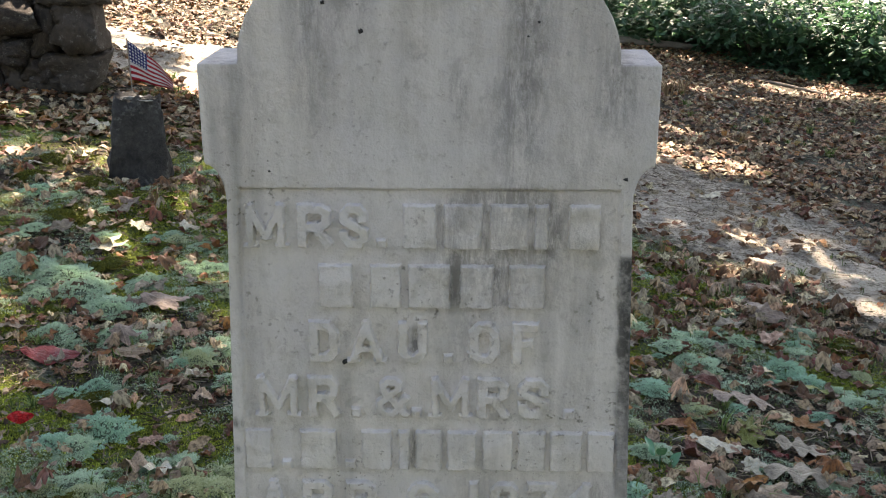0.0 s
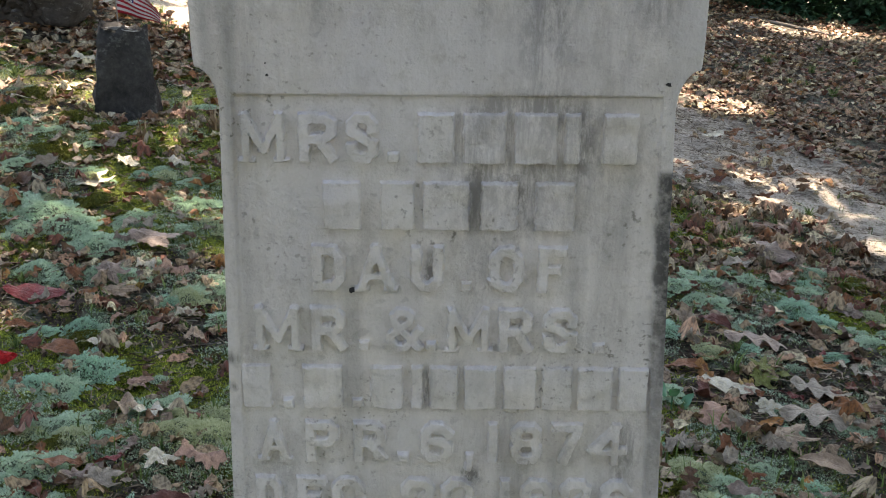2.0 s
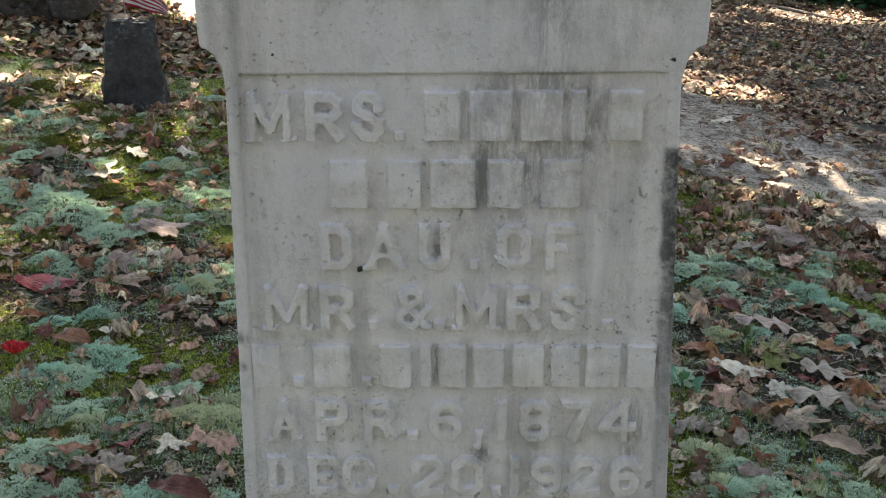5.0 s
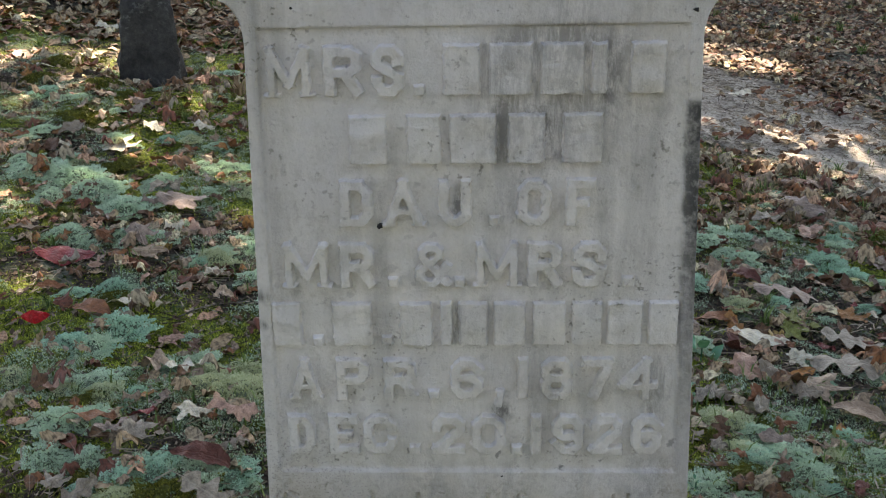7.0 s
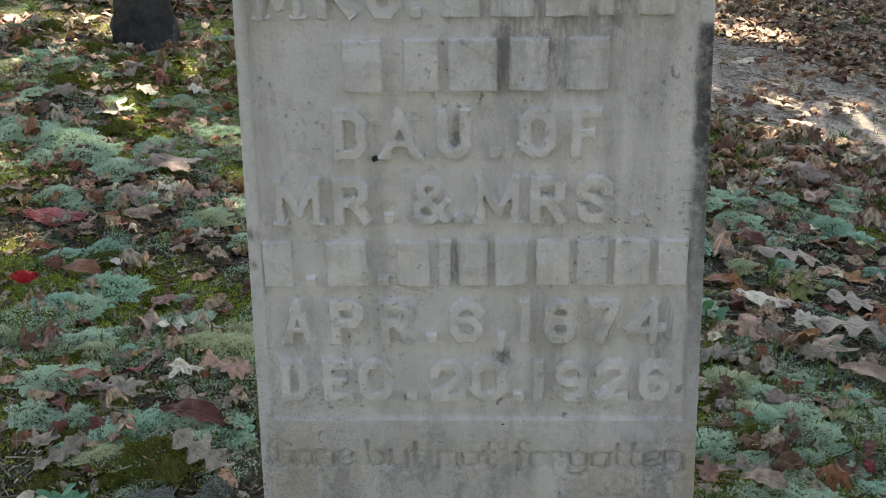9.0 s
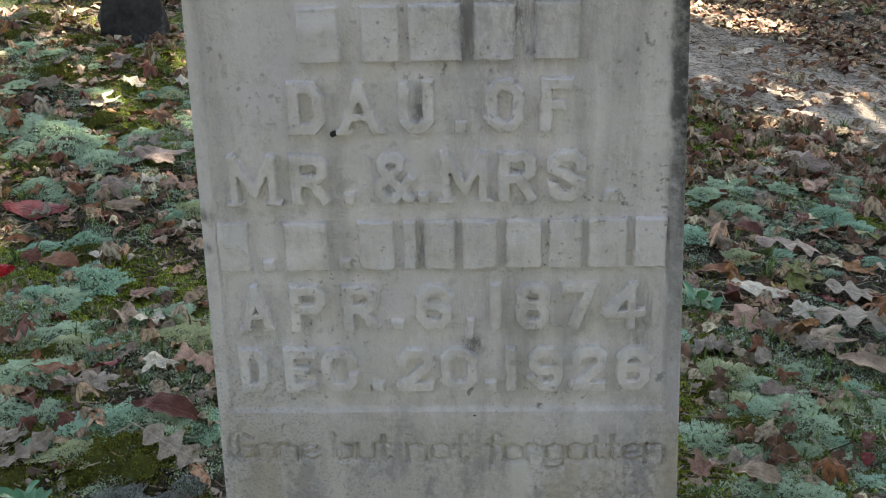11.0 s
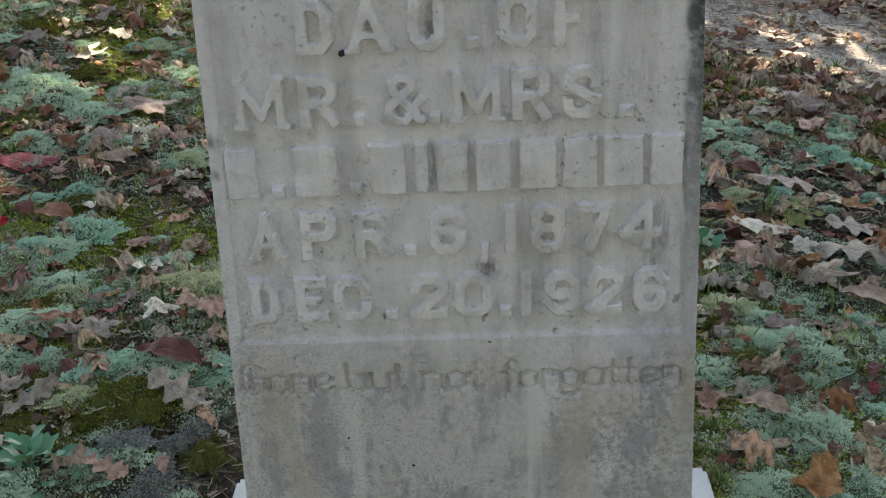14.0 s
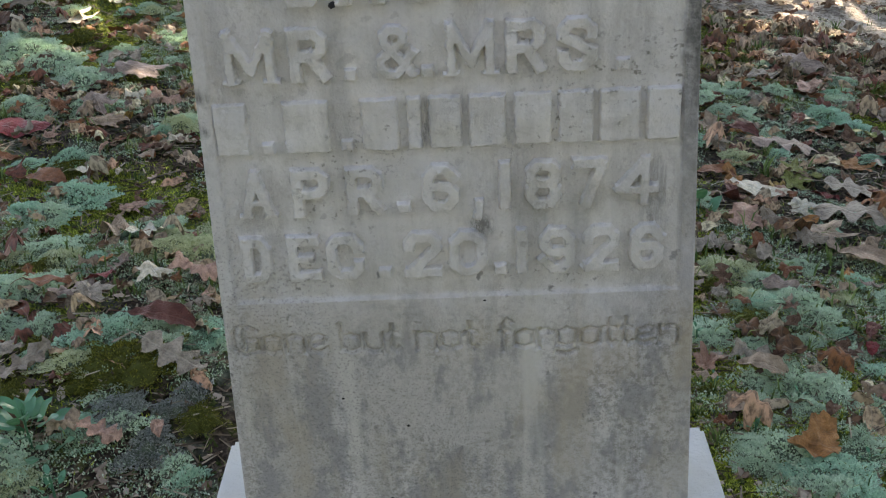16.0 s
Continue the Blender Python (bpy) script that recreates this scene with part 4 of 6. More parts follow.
def blades(seed, count, lean):
    rnd = random.Random(seed)
    verts, faces = [], []
    for _ in range(count):
        a, r = rnd.uniform(0, 6.28), rnd.uniform(0, 0.28)
        base = Vector((math.cos(a) * r, math.sin(a) * r, -0.05))
        d = Vector((math.cos(a + rnd.uniform(-1, 1)), math.sin(a + rnd.uniform(-1, 1)), 0)) * rnd.uniform(0.1, lean)
        h, w = rnd.uniform(0.35, 1.0), rnd.uniform(0.02, 0.045)
        side = Vector((-d.y, d.x, 0)).normalized() * w
        n = len(verts)
        for k, (s, q) in enumerate(((0, 1.0), (0.35, 0.9), (0.7, 0.65), (1.0, 0.12))):
            p = base + d * s * s + Vector((0, 0, h * (s - 0.35 * s * s)))
            verts += [p - side * q, p + side * q]
            if k:
                faces.append((n + 2 * k - 2, n + 2 * k - 1, n + 2 * k + 1, n + 2 * k))
    return verts, faces


def grass_tuft(x, y, size):
    key = ("grass", cover_rnd.randrange(4))
    if key not in mound_cache:
        v, f = blades(key[1] + 3, 26, 0.9)
        mound_cache[key] = raw("grass_tuft", v, f, M_GRASS)
    ob = new("grass_tuft", mound_cache[key])
    s = size * 0.9
    ob.matrix_world = Matrix.LocRotScale((x, y, ground_height(x, y) + 0.002), Euler((0, 0, cover_rnd.uniform(0, 6.28))), (s, s, s))
    return tagged(ob, "small tuft of green grass blades between dead leaves", "grass", "grass tufts")


def dry_tuft(x, y, size):
    key = ("straw", cover_rnd.randrange(2))
    if key not in mound_cache:
        v, f = blades(key[1] + 30, 16, 0.7)
        mound_cache[key] = raw("dry_grass", v, f, M_STRAW)
    ob = new("dry_grass", mound_cache[key])
    ob.matrix_world = Matrix.LocRotScale((x, y, ground_height(x, y) + 0.002), Euler((0, 0, cover_rnd.uniform(0, 6.28))), (size * 0.7, size * 0.7, size))
    return tagged(ob, "small tuft of dry straw-coloured grass stalks among dead leaves", "grass", "dry grass tufts")


dry_tuft(-1.13, 2.70, 0.12)
dry_tuft(-0.93, 2.95, 0.16)
dry_tuft(-0.86, 3.15, 0.14)
dry_tuft(-1.62, 3.3, 0.10)
dry_tuft(-0.72, 2.05, 0.07)
dry_tuft(1.75, 8.2, 0.30)
dry_tuft(1.95, 8.5, 0.32)
dry_tuft(1.62, 8.0, 0.22)

fallen_leaf("crumple", "orange", 0.51, 0.26, 0.083, -25)
fallen_leaf("maple", "pink", 0.40, 0.52, 0.067, 40)
fallen_leaf("crumple", "grey", 0.47, 0.53, 0.058, -10)
fallen_leaf("crumple", "grey", 0.59, 0.91, 0.069, -30)
fallen_leaf("maple", "rust", 0.62, 0.84, 0.057, -60)
fallen_leaf("maple", "mauve", 0.76, 0.79, 0.053, 70)
fallen_leaf("oak", "brown", 0.62, 0.55, 0.058, 30)
fallen_leaf("oval", "maroonbrown", 0.71, 0.63, 0.051, 60)
fallen_leaf("crumple", "tan", 0.63, 0.41, 0.057, 0)
fallen_leaf("crumple", "rust", 0.38, 0.32, 0.030, 0)
fallen_leaf("oval", "rust", 0.50, 0.72, 0.037, -40)
fallen_leaf("crumple", "grey", 0.47, 0.76, 0.041, 0)
fallen_leaf("oval", "tan", 0.59, 0.74, 0.042, 80)
fallen_leaf("crumple", "grey", -1.34, 2.31, 0.094, 10)
fallen_leaf("oak", "grey", -1.22, 2.38, 0.095, 5)
fallen_leaf("maple", "cream", -1.17, 2.23, 0.137, 0)
fallen_leaf("crumple", "cream", -1.11, 2.41, 0.095, 30)
fallen_leaf("oval", "brown", -1.04, 2.31, 0.055, 0)
fallen_leaf("oval", "cream", -1.36, 2.21, 0.074, 0)
fallen_leaf("crumple", "mauve", -1.20, 2.61, 0.096, 20)
fallen_leaf("oval", "tan", -1.32, 2.60, 0.081, -20)
fallen_leaf("crumple", "cream", -0.96, 2.46, 0.076, 70)
fallen_leaf("crumple", "rust", -0.89, 2.46, 0.085, 80)
fallen_leaf("oval", "orange", -0.86, 2.31, 0.051, -20)
fallen_leaf("oval", "rust", -0.95, 2.17, 0.089, 10)
fallen_leaf("oval", "orange", -0.77, 2.04, 0.119, 40)
fallen_leaf("oval", "cream", -1.13, 2.00, 0.077, 0)
fallen_leaf("crumple", "mauve", -0.86, 1.81, 0.168, 0)
fallen_leaf("oak", "mauve", -1.02, 1.65, 0.070, 20)
fallen_leaf("oval", "brown", -0.94, 1.69, 0.055, 30)
fallen_leaf("crumple", "pink", -0.77, 1.65, 0.079, 20)
fallen_leaf("crumple", "cream", -0.84, 1.65, 0.055, 20)
fallen_leaf("maple", "mauve", -0.90, 1.53, 0.101, -60)
fallen_leaf("oval", "maroon", -1.06, 1.42, 0.139, 5)
fallen_leaf("maple", "pink", -0.96, 1.36, 0.051, 20)
fallen_leaf("oval", "rust", -1.03, 1.25, 0.072, 5)
fallen_leaf("crumple", "cream", -0.72, 1.49, 0.038, 60)
fallen_leaf("crumple", "cream", -0.67, 1.39, 0.063, 20)
fallen_leaf("crumple", "brown", -0.69, 1.32, 0.057, 20)
fallen_leaf("oval", "tan", -1.20, 1.53, 0.092, 0)
fallen_leaf("oak", "brown", 1.23, 2.87, 0.175, 20)
fallen_leaf("crumple", "rust", 1.14, 2.66, 0.087, 0)
fallen_leaf("crumple", "mauve", 1.12, 2.51, 0.144, 0)
fallen_leaf("crumple", "pink", 1.08, 2.26, 0.113, 40)
fallen_leaf("crumple", "orange", 0.91, 2.43, 0.081, 20)
fallen_leaf("oval", "tan", 0.86, 2.73, 0.070, 0)
fallen_leaf("oval", "cream", 0.97, 2.42, 0.054, 60)
fallen_leaf("crumple", "grey", 0.96, 2.35, 0.095, 10)
fallen_leaf("oval", "rust", 1.33, 2.54, 0.074, -60)
fallen_leaf("oval", "maroon", 1.18, 2.08, 0.069, 60)
fallen_leaf("crumple", "mauve", 1.24, 2.06, 0.100, 0)
fallen_leaf("maple", "tan", 0.67, 1.82, 0.107, 20)
fallen_leaf("oval", "maroonbrown", 0.75, 1.78, 0.100, -25)
fallen_leaf("maple", "gold", 0.80, 1.75, 0.083, 70)
fallen_leaf("oval", "olive", 1.08, 1.81, 0.097, -30)
fallen_leaf("oak", "brown", 1.00, 1.79, 0.103, 30)
fallen_leaf("crumple", "mauve", 1.16, 1.82, 0.071, 0)
fallen_leaf("oak", "mauve", 0.84, 1.66, 0.173, 5)
fallen_leaf("maple", "orange", 0.99, 1.56, 0.096, 10)
fallen_leaf("oval", "maroon", 1.02, 1.63, 0.032, 60)
fallen_leaf("maple", "olive", 0.80, 1.45, 0.076, 70)
fallen_leaf("oval", "olive", 0.87, 1.44, 0.077, 5)
fallen_leaf("oak", "grey", 1.07, 1.50, 0.100, -20)
fallen_leaf("oval", "rust", 0.60, 1.44, 0.104, -10)
fallen_leaf("crumple", "orange", 0.65, 1.43, 0.075, -50)
fallen_leaf("oval", "cream", 0.69, 1.34, 0.126, -8)
fallen_leaf("crumple", "maroonbrown", 0.62, 1.24, 0.084, 0)
fallen_leaf("maple", "cream", 0.76, 1.24, 0.071, -70)
fallen_leaf("oval", "rust", 0.76, 1.31, 0.045, 80)
fallen_leaf("oak", "grey", 0.88, 1.20, 0.158, -20)
fallen_leaf("oval", "maroon", 0.85, 1.34, 0.060, 0)
fallen_leaf("crumple", "gold", 0.98, 1.29, 0.075, 0)
fallen_leaf("crumple", "pink", 0.61, 1.13, 0.094, -20)
fallen_leaf("crumple", "grey", 0.65, 1.09, 0.080, -30)
fallen_leaf("maple", "tan", 0.77, 1.09, 0.120, -20)
fallen_leaf("crumple", "grey", 0.93, 1.06, 0.053, 60)
fallen_leaf("crumple", "rust", 0.61, 0.98, 0.064, 0)
fallen_leaf("crumple", "grey", 0.53, 1.00, 0.052, 0)
fallen_leaf("oval", "gold", 0.98, 1.22, 0.070, 20)
fallen_leaf("crumple", "grey", 0.71, 1.02, 0.066, 30)
fallen_leaf("maple", "cream", -0.525, 0.610, 0.075, -60, 0.014)
fallen_leaf("crumple", "pink", -0.463, 0.634, 0.086, 20, 0.012)
fallen_leaf("maple", "grey", -0.605, 0.533, 0.075, -40, 0.010)
fallen_leaf("oak", "mauve", -0.662, 0.585, 0.070, 40)
fallen_leaf("oval", "rust", -0.708, 0.610, 0.075, 10, 0.010)
fallen_leaf("oval", "maroon", -0.618, 0.626, 0.05, 60, 0.012)
fallen_leaf("oak", "mauve", -0.599, 0.676, 0.047, 80)
fallen_leaf("crumple", "tan", -0.669, 0.696, 0.034, 42)
fallen_leaf("oval", "maroonbrown", -0.481, 0.479, 0.100, 10)
fallen_leaf("oak", "grey", -0.438, 0.382, 0.100, -20)
fallen_leaf("maple", "grey", -0.707, 0.410, 0.061, 82)
fallen_leaf("oak", "grey", -0.666, 0.380, 0.079, 40)
fallen_leaf("oak", "pink", -0.509, 0.224, 0.063, -20)
fallen_leaf("crumple", "tan", -0.561, 0.228, 0.050, 50)
fallen_leaf("crumple", "tan", -0.682, 0.873, 0.086, 100)
fallen_leaf("oak", "cream", -0.599, 0.876, 0.091, 10)
fallen_leaf("crumple", "pink", -0.848, 0.737, 0.042, 150)
fallen_leaf("oval", "pink", -0.428, 0.582, 0.042, 82)
fallen_leaf("oak", "grey", -0.430, 0.534, 0.046, 20)
fallen_leaf("oval", "brown", -0.643, 0.249, 0.061, 144)
fallen_leaf("maple", "tan", -0.861, 1.454, 0.102, 20)
fallen_leaf("oval", "rust", -0.895, 1.12, 0.105, -15)
fallen_leaf("crumple", "grey", -0.885, 1.147, 0.066, -11)
fallen_leaf("oval", "cream", -0.833, 1.188, 0.060, 40)
fallen_leaf("oval", "cream", -0.748, 1.172, 0.039, 85)
fallen_leaf("crumple", "brown", -0.788, 1.158, 0.059, -86)
fallen_leaf("maple", "pink", -0.697, 1.050, 0.059, 15)
fallen_leaf("oak", "tan", -0.705, 1.276, 0.075, -166)
fallen_leaf("crumple", "tan", -0.613, 1.229, 0.073, -75)
fallen_leaf("crumple", "rust", -1.001, 2.145, 0.100, 142)
fallen_leaf("crumple", "grey", -1.181, 2.535, 0.111, -169)
fallen_leaf("crumple", "brown", -1.357, 2.157, 0.084, -97)
fallen_leaf("oval", "red", -0.985, 1.03, 0.058, 35, 0.012, 0.85)
fallen_leaf("oval", "tan", 0.477, 0.481, 0.072, -10)
fallen_leaf("oak", "brown", 0.505, 0.518, 0.039, 164)
fallen_leaf("oval", "tan", 0.804, 0.944, 0.109, 157)
fallen_leaf("oak", "brown", 0.485, 0.807, 0.066, -100)
fallen_leaf("crumple", "tan", 0.702, 0.778, 0.039, 150)
fallen_leaf("oak", "brown", 0.555, 0.620, 0.051, 30)
fallen_leaf("oak", "brown", 0.650, 0.559, 0.051, 40)
fallen_leaf("oval", "maroon", 0.696, 0.588, 0.042, 70)
fallen_leaf("crumple", "tan", 0.445, 0.369, 0.032, 159)
fallen_leaf("oval", "brown", 0.550, 0.354, 0.041, -120)
fallen_leaf("crumple", "tan", 0.658, 1.757, 0.069, -148)
fallen_leaf("maple", "grey", 0.645, 1.631, 0.082, -68)
fallen_leaf("maple", "olive", 0.793, 1.405, 0.084, -65)
fallen_leaf("oak", "grey", 0.929, 1.375, 0.130, -6)
fallen_leaf("crumple", "brown", 1.057, 2.193, 0.099, 70)
fallen_leaf("crumple", "brown", 0.765, 2.265, 0.054, 85)
fallen_leaf("oak", "brown", 1.184, 2.734, 0.130, 117)
fallen_leaf("oval", "grey", 1.323, 3.310, 0.130, 15)
fallen_leaf("crumple", "rust", 1.356, 3.449, 0.086, -164)
fallen_leaf("oval", "pink", 1.312, 2.488, 0.070, 98)
fallen_leaf("oval", "cream", 1.535, 2.946, 0.101, 20)
fallen_leaf("oval", "tan", 0.865, 2.041, 0.068, -167)
fallen_leaf("maple", "cream", -1.260, 2.825, 0.080, -108)
fallen_leaf("crumple", "tan", -1.136, 2.901, 0.104, 155)
fallen_leaf("crumple", "pink", -1.077, 3.000, 0.082, -103)
fallen_leaf("maple", "cream", -1.691, 2.981, 0.085, 87)
fallen_leaf("crumple", "rust", -1.512, 2.961, 0.072, 146)
fallen_leaf("oval", "pink", -1.856, 3.179, 0.116, -53)
fallen_leaf("maple", "rust", -1.504, 4.773, 0.116, -49)
fallen_leaf("crumple", "cream", -1.694, 3.764, 0.099, 8)
fallen_leaf("oval", "grey", -1.286, 3.561, 0.080, 80)
fallen_leaf("crumple", "cream", -1.954, 4.218, 0.078, 94)
fallen_leaf("maple", "cream", 2.121, 6.334, 0.101, -133)
fallen_leaf("maple", "rust", 2.111, 4.986, 0.130, 84)
fallen_leaf("maple", "rust", 2.313, 5.776, 0.130, 101)
fallen_leaf("crumple", "tan", 2.147, 4.754, 0.116, 122)
fallen_leaf("maple", "cream", 1.374, 4.569, 0.130, -158)
fallen_leaf("crumple", "rust", 1.544, 4.773, 0.096, 152)
fallen_leaf("maple", "rust", 1.057, 3.514, 0.114, -139)
fallen_leaf("maple", "cream", 1.141, 3.297, 0.061, -54)
fallen_leaf("crumple", "cream", 2.565, 8.920, 0.130, 38)
fallen_leaf("crumple", "rust", 1.753, 4.576, 0.110, 142)
fallen_leaf("maple", "rust", 2.807, 7.362, 0.130, -54)
lichen_clump("p", -0.772, 0.629, 0.123)
lichen_clump("p", -0.689, 0.522, 0.091)
lichen_clump("y", -0.56, 0.86, 0.10)
lichen_clump("b", -0.560, 0.456, 0.086)
lichen_clump("b", -0.603, 0.459, 0.058)
lichen_clump("y", -0.497, 0.768, 0.120)
lichen_clump("y", -0.552, 0.777, 0.077)
lichen_clump("p", -0.411, 0.471, 0.057)
lichen_clump("g", -0.437, 0.307, 0.066)
lichen_clump("g", -0.502, 0.289, 0.066)
lichen_clump("g", -0.448, 0.240, 0.086)
lichen_clump("g", -0.407, 0.340, 0.058)
lichen_clump("p", -0.769, 0.531, 0.082)
lichen_clump("b", -0.815, 1.058, 0.127)
lichen_clump("b", -0.873, 0.962, 0.130)
lichen_clump("b", -0.928, 0.964, 0.071)
lichen_clump("p", -0.878, 1.562, 0.108)
lichen_clump("p", -0.958, 1.581, 0.088)
lichen_clump("p", -1.253, 1.970, 0.168)
lichen_clump("p", -1.138, 1.879, 0.146)
lichen_clump("p", -1.111, 1.570, 0.111)
lichen_clump("p", -1.002, 1.745, 0.093)
lichen_clump("p", -0.700, 1.520, 0.056)
lichen_clump("p", -0.969, 2.023, 0.083)
lichen_clump("p", -0.823, 1.687, 0.067)
lichen_clump("p", -0.828, 1.950, 0.073)
lichen_clump("p", -1.248, 1.812, 0.097)
lichen_clump("p", -1.043, 1.528, 0.073)
lichen_clump("p", 0.442, 0.633, 0.107)
lichen_clump("p", 0.407, 0.620, 0.077)
lichen_clump("p", 0.561, 0.831, 0.107)
lichen_clump("y", 0.512, 0.756, 0.082)
lichen_clump("y", 0.519, 0.869, 0.086)
lichen_clump("y", 0.474, 0.901, 0.065)
lichen_clump("p", 0.603, 0.744, 0.104)
lichen_clump("p", 0.628, 0.666, 0.061)
lichen_clump("p", 0.562, 0.450, 0.073)
lichen_clump("p", 0.535, 0.385, 0.066)
lichen_clump("p", 0.578, 0.417, 0.054)
lichen_clump("p", 0.664, 0.600, 0.045)
lichen_clump("b", 0.677, 0.521, 0.053)
lichen_clump("p", 0.469, 0.363, 0.026)
lichen_clump("p", 0.577, 0.318, 0.039)
lichen_clump("b", 0.747, 0.853, 0.050)
lichen_clump("p", 0.657, 0.933, 0.068)
lichen_clump("p", 0.525, 0.514, 0.047)
lichen_clump("p", 0.734, 1.972, 0.095)
lichen_clump("p", 0.786, 1.936, 0.086)
lichen_clump("b", 1.052, 2.017, 0.123)
lichen_clump("p", 0.952, 2.164, 0.068)
lichen_clump("b", 1.058, 1.636, 0.067)
lichen_clump("p", 0.880, 2.230, 0.060)
lichen_clump("p", 0.677, 1.881, 0.061)
lichen_clump("p", 0.923, 1.558, 0.050)
lichen_clump("b", -1.550, 2.634, 0.139)
lichen_clump("p", -1.034, 3.239, 0.094)
lichen_clump("p", -1.359, 1.975, 0.145)
lichen_clump("p", -1.272, 1.985, 0.135)
lichen_clump("p", -1.419, 2.067, 0.102)
lichen_clump("p", -1.010, 1.756, 0.124)
lichen_clump("p", -0.981, 1.990, 0.114)
moss_cushion(-0.521, 0.385, 0.152)
moss_cushion(-0.675, 0.457, 0.097)
moss_cushion(-0.385, 0.286, 0.074)
moss_cushion(-0.668, 0.319, 0.074)
moss_cushion(-0.758, 0.729, 0.083)
moss_cushion(-0.561, 0.344, 0.091)
moss_cushion(-0.617, 0.177, 0.069)
moss_cushion(-0.880, 1.241, 0.124)
moss_cushion(-1.168, 1.729, 0.094)
moss_cushion(-1.127, 2.085, 0.129)
moss_cushion(-1.297, 2.451, 0.172)
moss_cushion(-1.410, 2.432, 0.144)
moss_cushion(-0.816, 2.105, 0.076)
moss_cushion(-0.645, 1.424, 0.054)
moss_cushion(0.509, 0.662, 0.089)
moss_cushion(0.466, 0.814, 0.063)
moss_cushion(0.490, 0.403, 0.040)
moss_cushion(0.378, 0.441, 0.040)
moss_cushion(1.303, 2.336, 0.137)
moss_cushion(1.032, 2.742, 0.137)
moss_cushion(1.220, 2.194, 0.105)
moss_cushion(-1.646, 3.065, 0.236)
moss_cushion(-1.412, 2.754, 0.217)
moss_cushion(-1.648, 2.842, 0.169)
moss_cushion(-1.289, 2.685, 0.159)
moss_cushion(-1.376, 2.497, 0.164)
moss_cushion(-1.104, 2.584, 0.123)
grass_tuft(-1.119, 1.497, 0.058)
grass_tuft(-0.904, 2.477, 0.056)
grass_tuft(-1.035, 2.555, 0.057)
grass_tuft(-0.697, 0.798, 0.034)
grass_tuft(-0.498, 0.921, 0.052)
grass_tuft(0.586, 0.587, 0.044)
grass_tuft(0.390, 0.434, 0.049)
grass_tuft(0.379, 0.462, 0.040)
grass_tuft(0.433, 0.420, 0.040)
grass_tuft(0.451, 0.317, 0.046)
grass_tuft(0.364, 0.297, 0.045)
grass_tuft(0.693, 0.663, 0.046)
grass_tuft(0.353, 0.376, 0.034)
grass_tuft(0.423, 0.330, 0.030)
grass_tuft(0.729, 1.450, 0.081)
grass_tuft(1.078, 2.812, 0.090)
grass_tuft(0.930, 3.005, 0.083)
grass_tuft(0.840, 1.501, 0.062)
grass_tuft(0.964, 2.613, 0.076)
grass_tuft(1.289, 2.298, 0.090)
grass_tuft(1.253, 2.730, 0.070)
grass_tuft(0.537, 1.178, 0.048)
grass_tuft(-1.280, 3.077, 0.081)
grass_tuft(-1.852, 3.359, 0.076)
grass_tuft(-1.151, 3.654, 0.090)
grass_tuft(2.095, 7.060, 0.090)
grass_tuft(2.587, 7.925, 0.090)
grass_tuft(2.383, 6.675, 0.090)
grass_tuft(0.890, 2.879, 0.090)
grass_tuft(1.056, 2.765, 0.090)


# lit grass round the flag and at the wall's foot
lit = random.Random(15)
for k in range(26):
    grass_tuft(lit.uniform(-1.95, -1.35), lit.uniform(4.45, 5.1), lit.uniform(0.06, 0.11))

# dry and green tufts along the path's edge and in the leaves beyond it
edge = random.Random(12)
for k in range(46):
    x, y = edge.uniform(0.85, 1.9), edge.uniform(2.3, 4.0)
    if 0.02 < path_mask(x, y) < 0.6:
        (dry_tuft if k % 2 else grass_tuft)(x, y, edge.uniform(0.04, 0.09))
for k in range(20):
    x, y = edge.uniform(1.3, 3.4), edge.uniform(5.6, 8.8)
    if path_mask(x, y) < 0.1 and x < 0.55 + 0.42 * y:
        (dry_tuft if k % 3 == 0 else grass_tuft)(x, y, edge.uniform(0.07, 0.14))

def in_leaf_drift(x, y):
    """The places where leaves have gathered beside the stone."""
    return ((x + 0.57) / 0.21) ** 2 + ((y - 0.60) / 0.14) ** 2 < 1 or ((x - 0.72) / 0.3) ** 2 + ((y - 0.95) / 0.2) ** 2 < 1


# smaller clumps between the placed ones
between = random.Random(6)
for k in range(100):
    x = between.choice((-1, 1)) * between.uniform(0.36, 1.7)
    y = 0.05 + 3.0 * between.random()
    if abs(x) < 0.66 + 0.5 * y and path_mask(x, y) < 0.2 and not in_leaf_drift(x, y):
        lichen_clump(between.choice("pppby"), x, y, between.uniform(0.03, 0.064))
        if k % 5 == 0:
            grass_tuft(x + between.uniform(-0.2, 0.2), y + between.uniform(-0.2, 0.2), between.uniform(0.03, 0.06))

for k in range(14):
    x, y = between.uniform(0.36, 1.0), between.uniform(0.15, 1.3)
    if x < 0.6 + 0.45 * y:
        lichen_clump(between.choice("ppbbp"), x, y, between.uniform(0.05, 0.08))

# middling heads where the lichen grows thickest
made = 0
while made < 140:
    x, y = between.choice((-1, 1)) * between.uniform(0.36, 1.5), 0.15 + 2.6 * between.random() ** 1.3
    if abs(x) < 0.62 + 0.48 * y and path_mask(x, y) < 0.2 and lichen_mask(x, y) > between.uniform(0.1, 0.9) and not in_leaf_drift(x, y):
        lichen_clump(between.choice("ppppby"), x, y, between.uniform(0.05, 0.10))
        made += 1

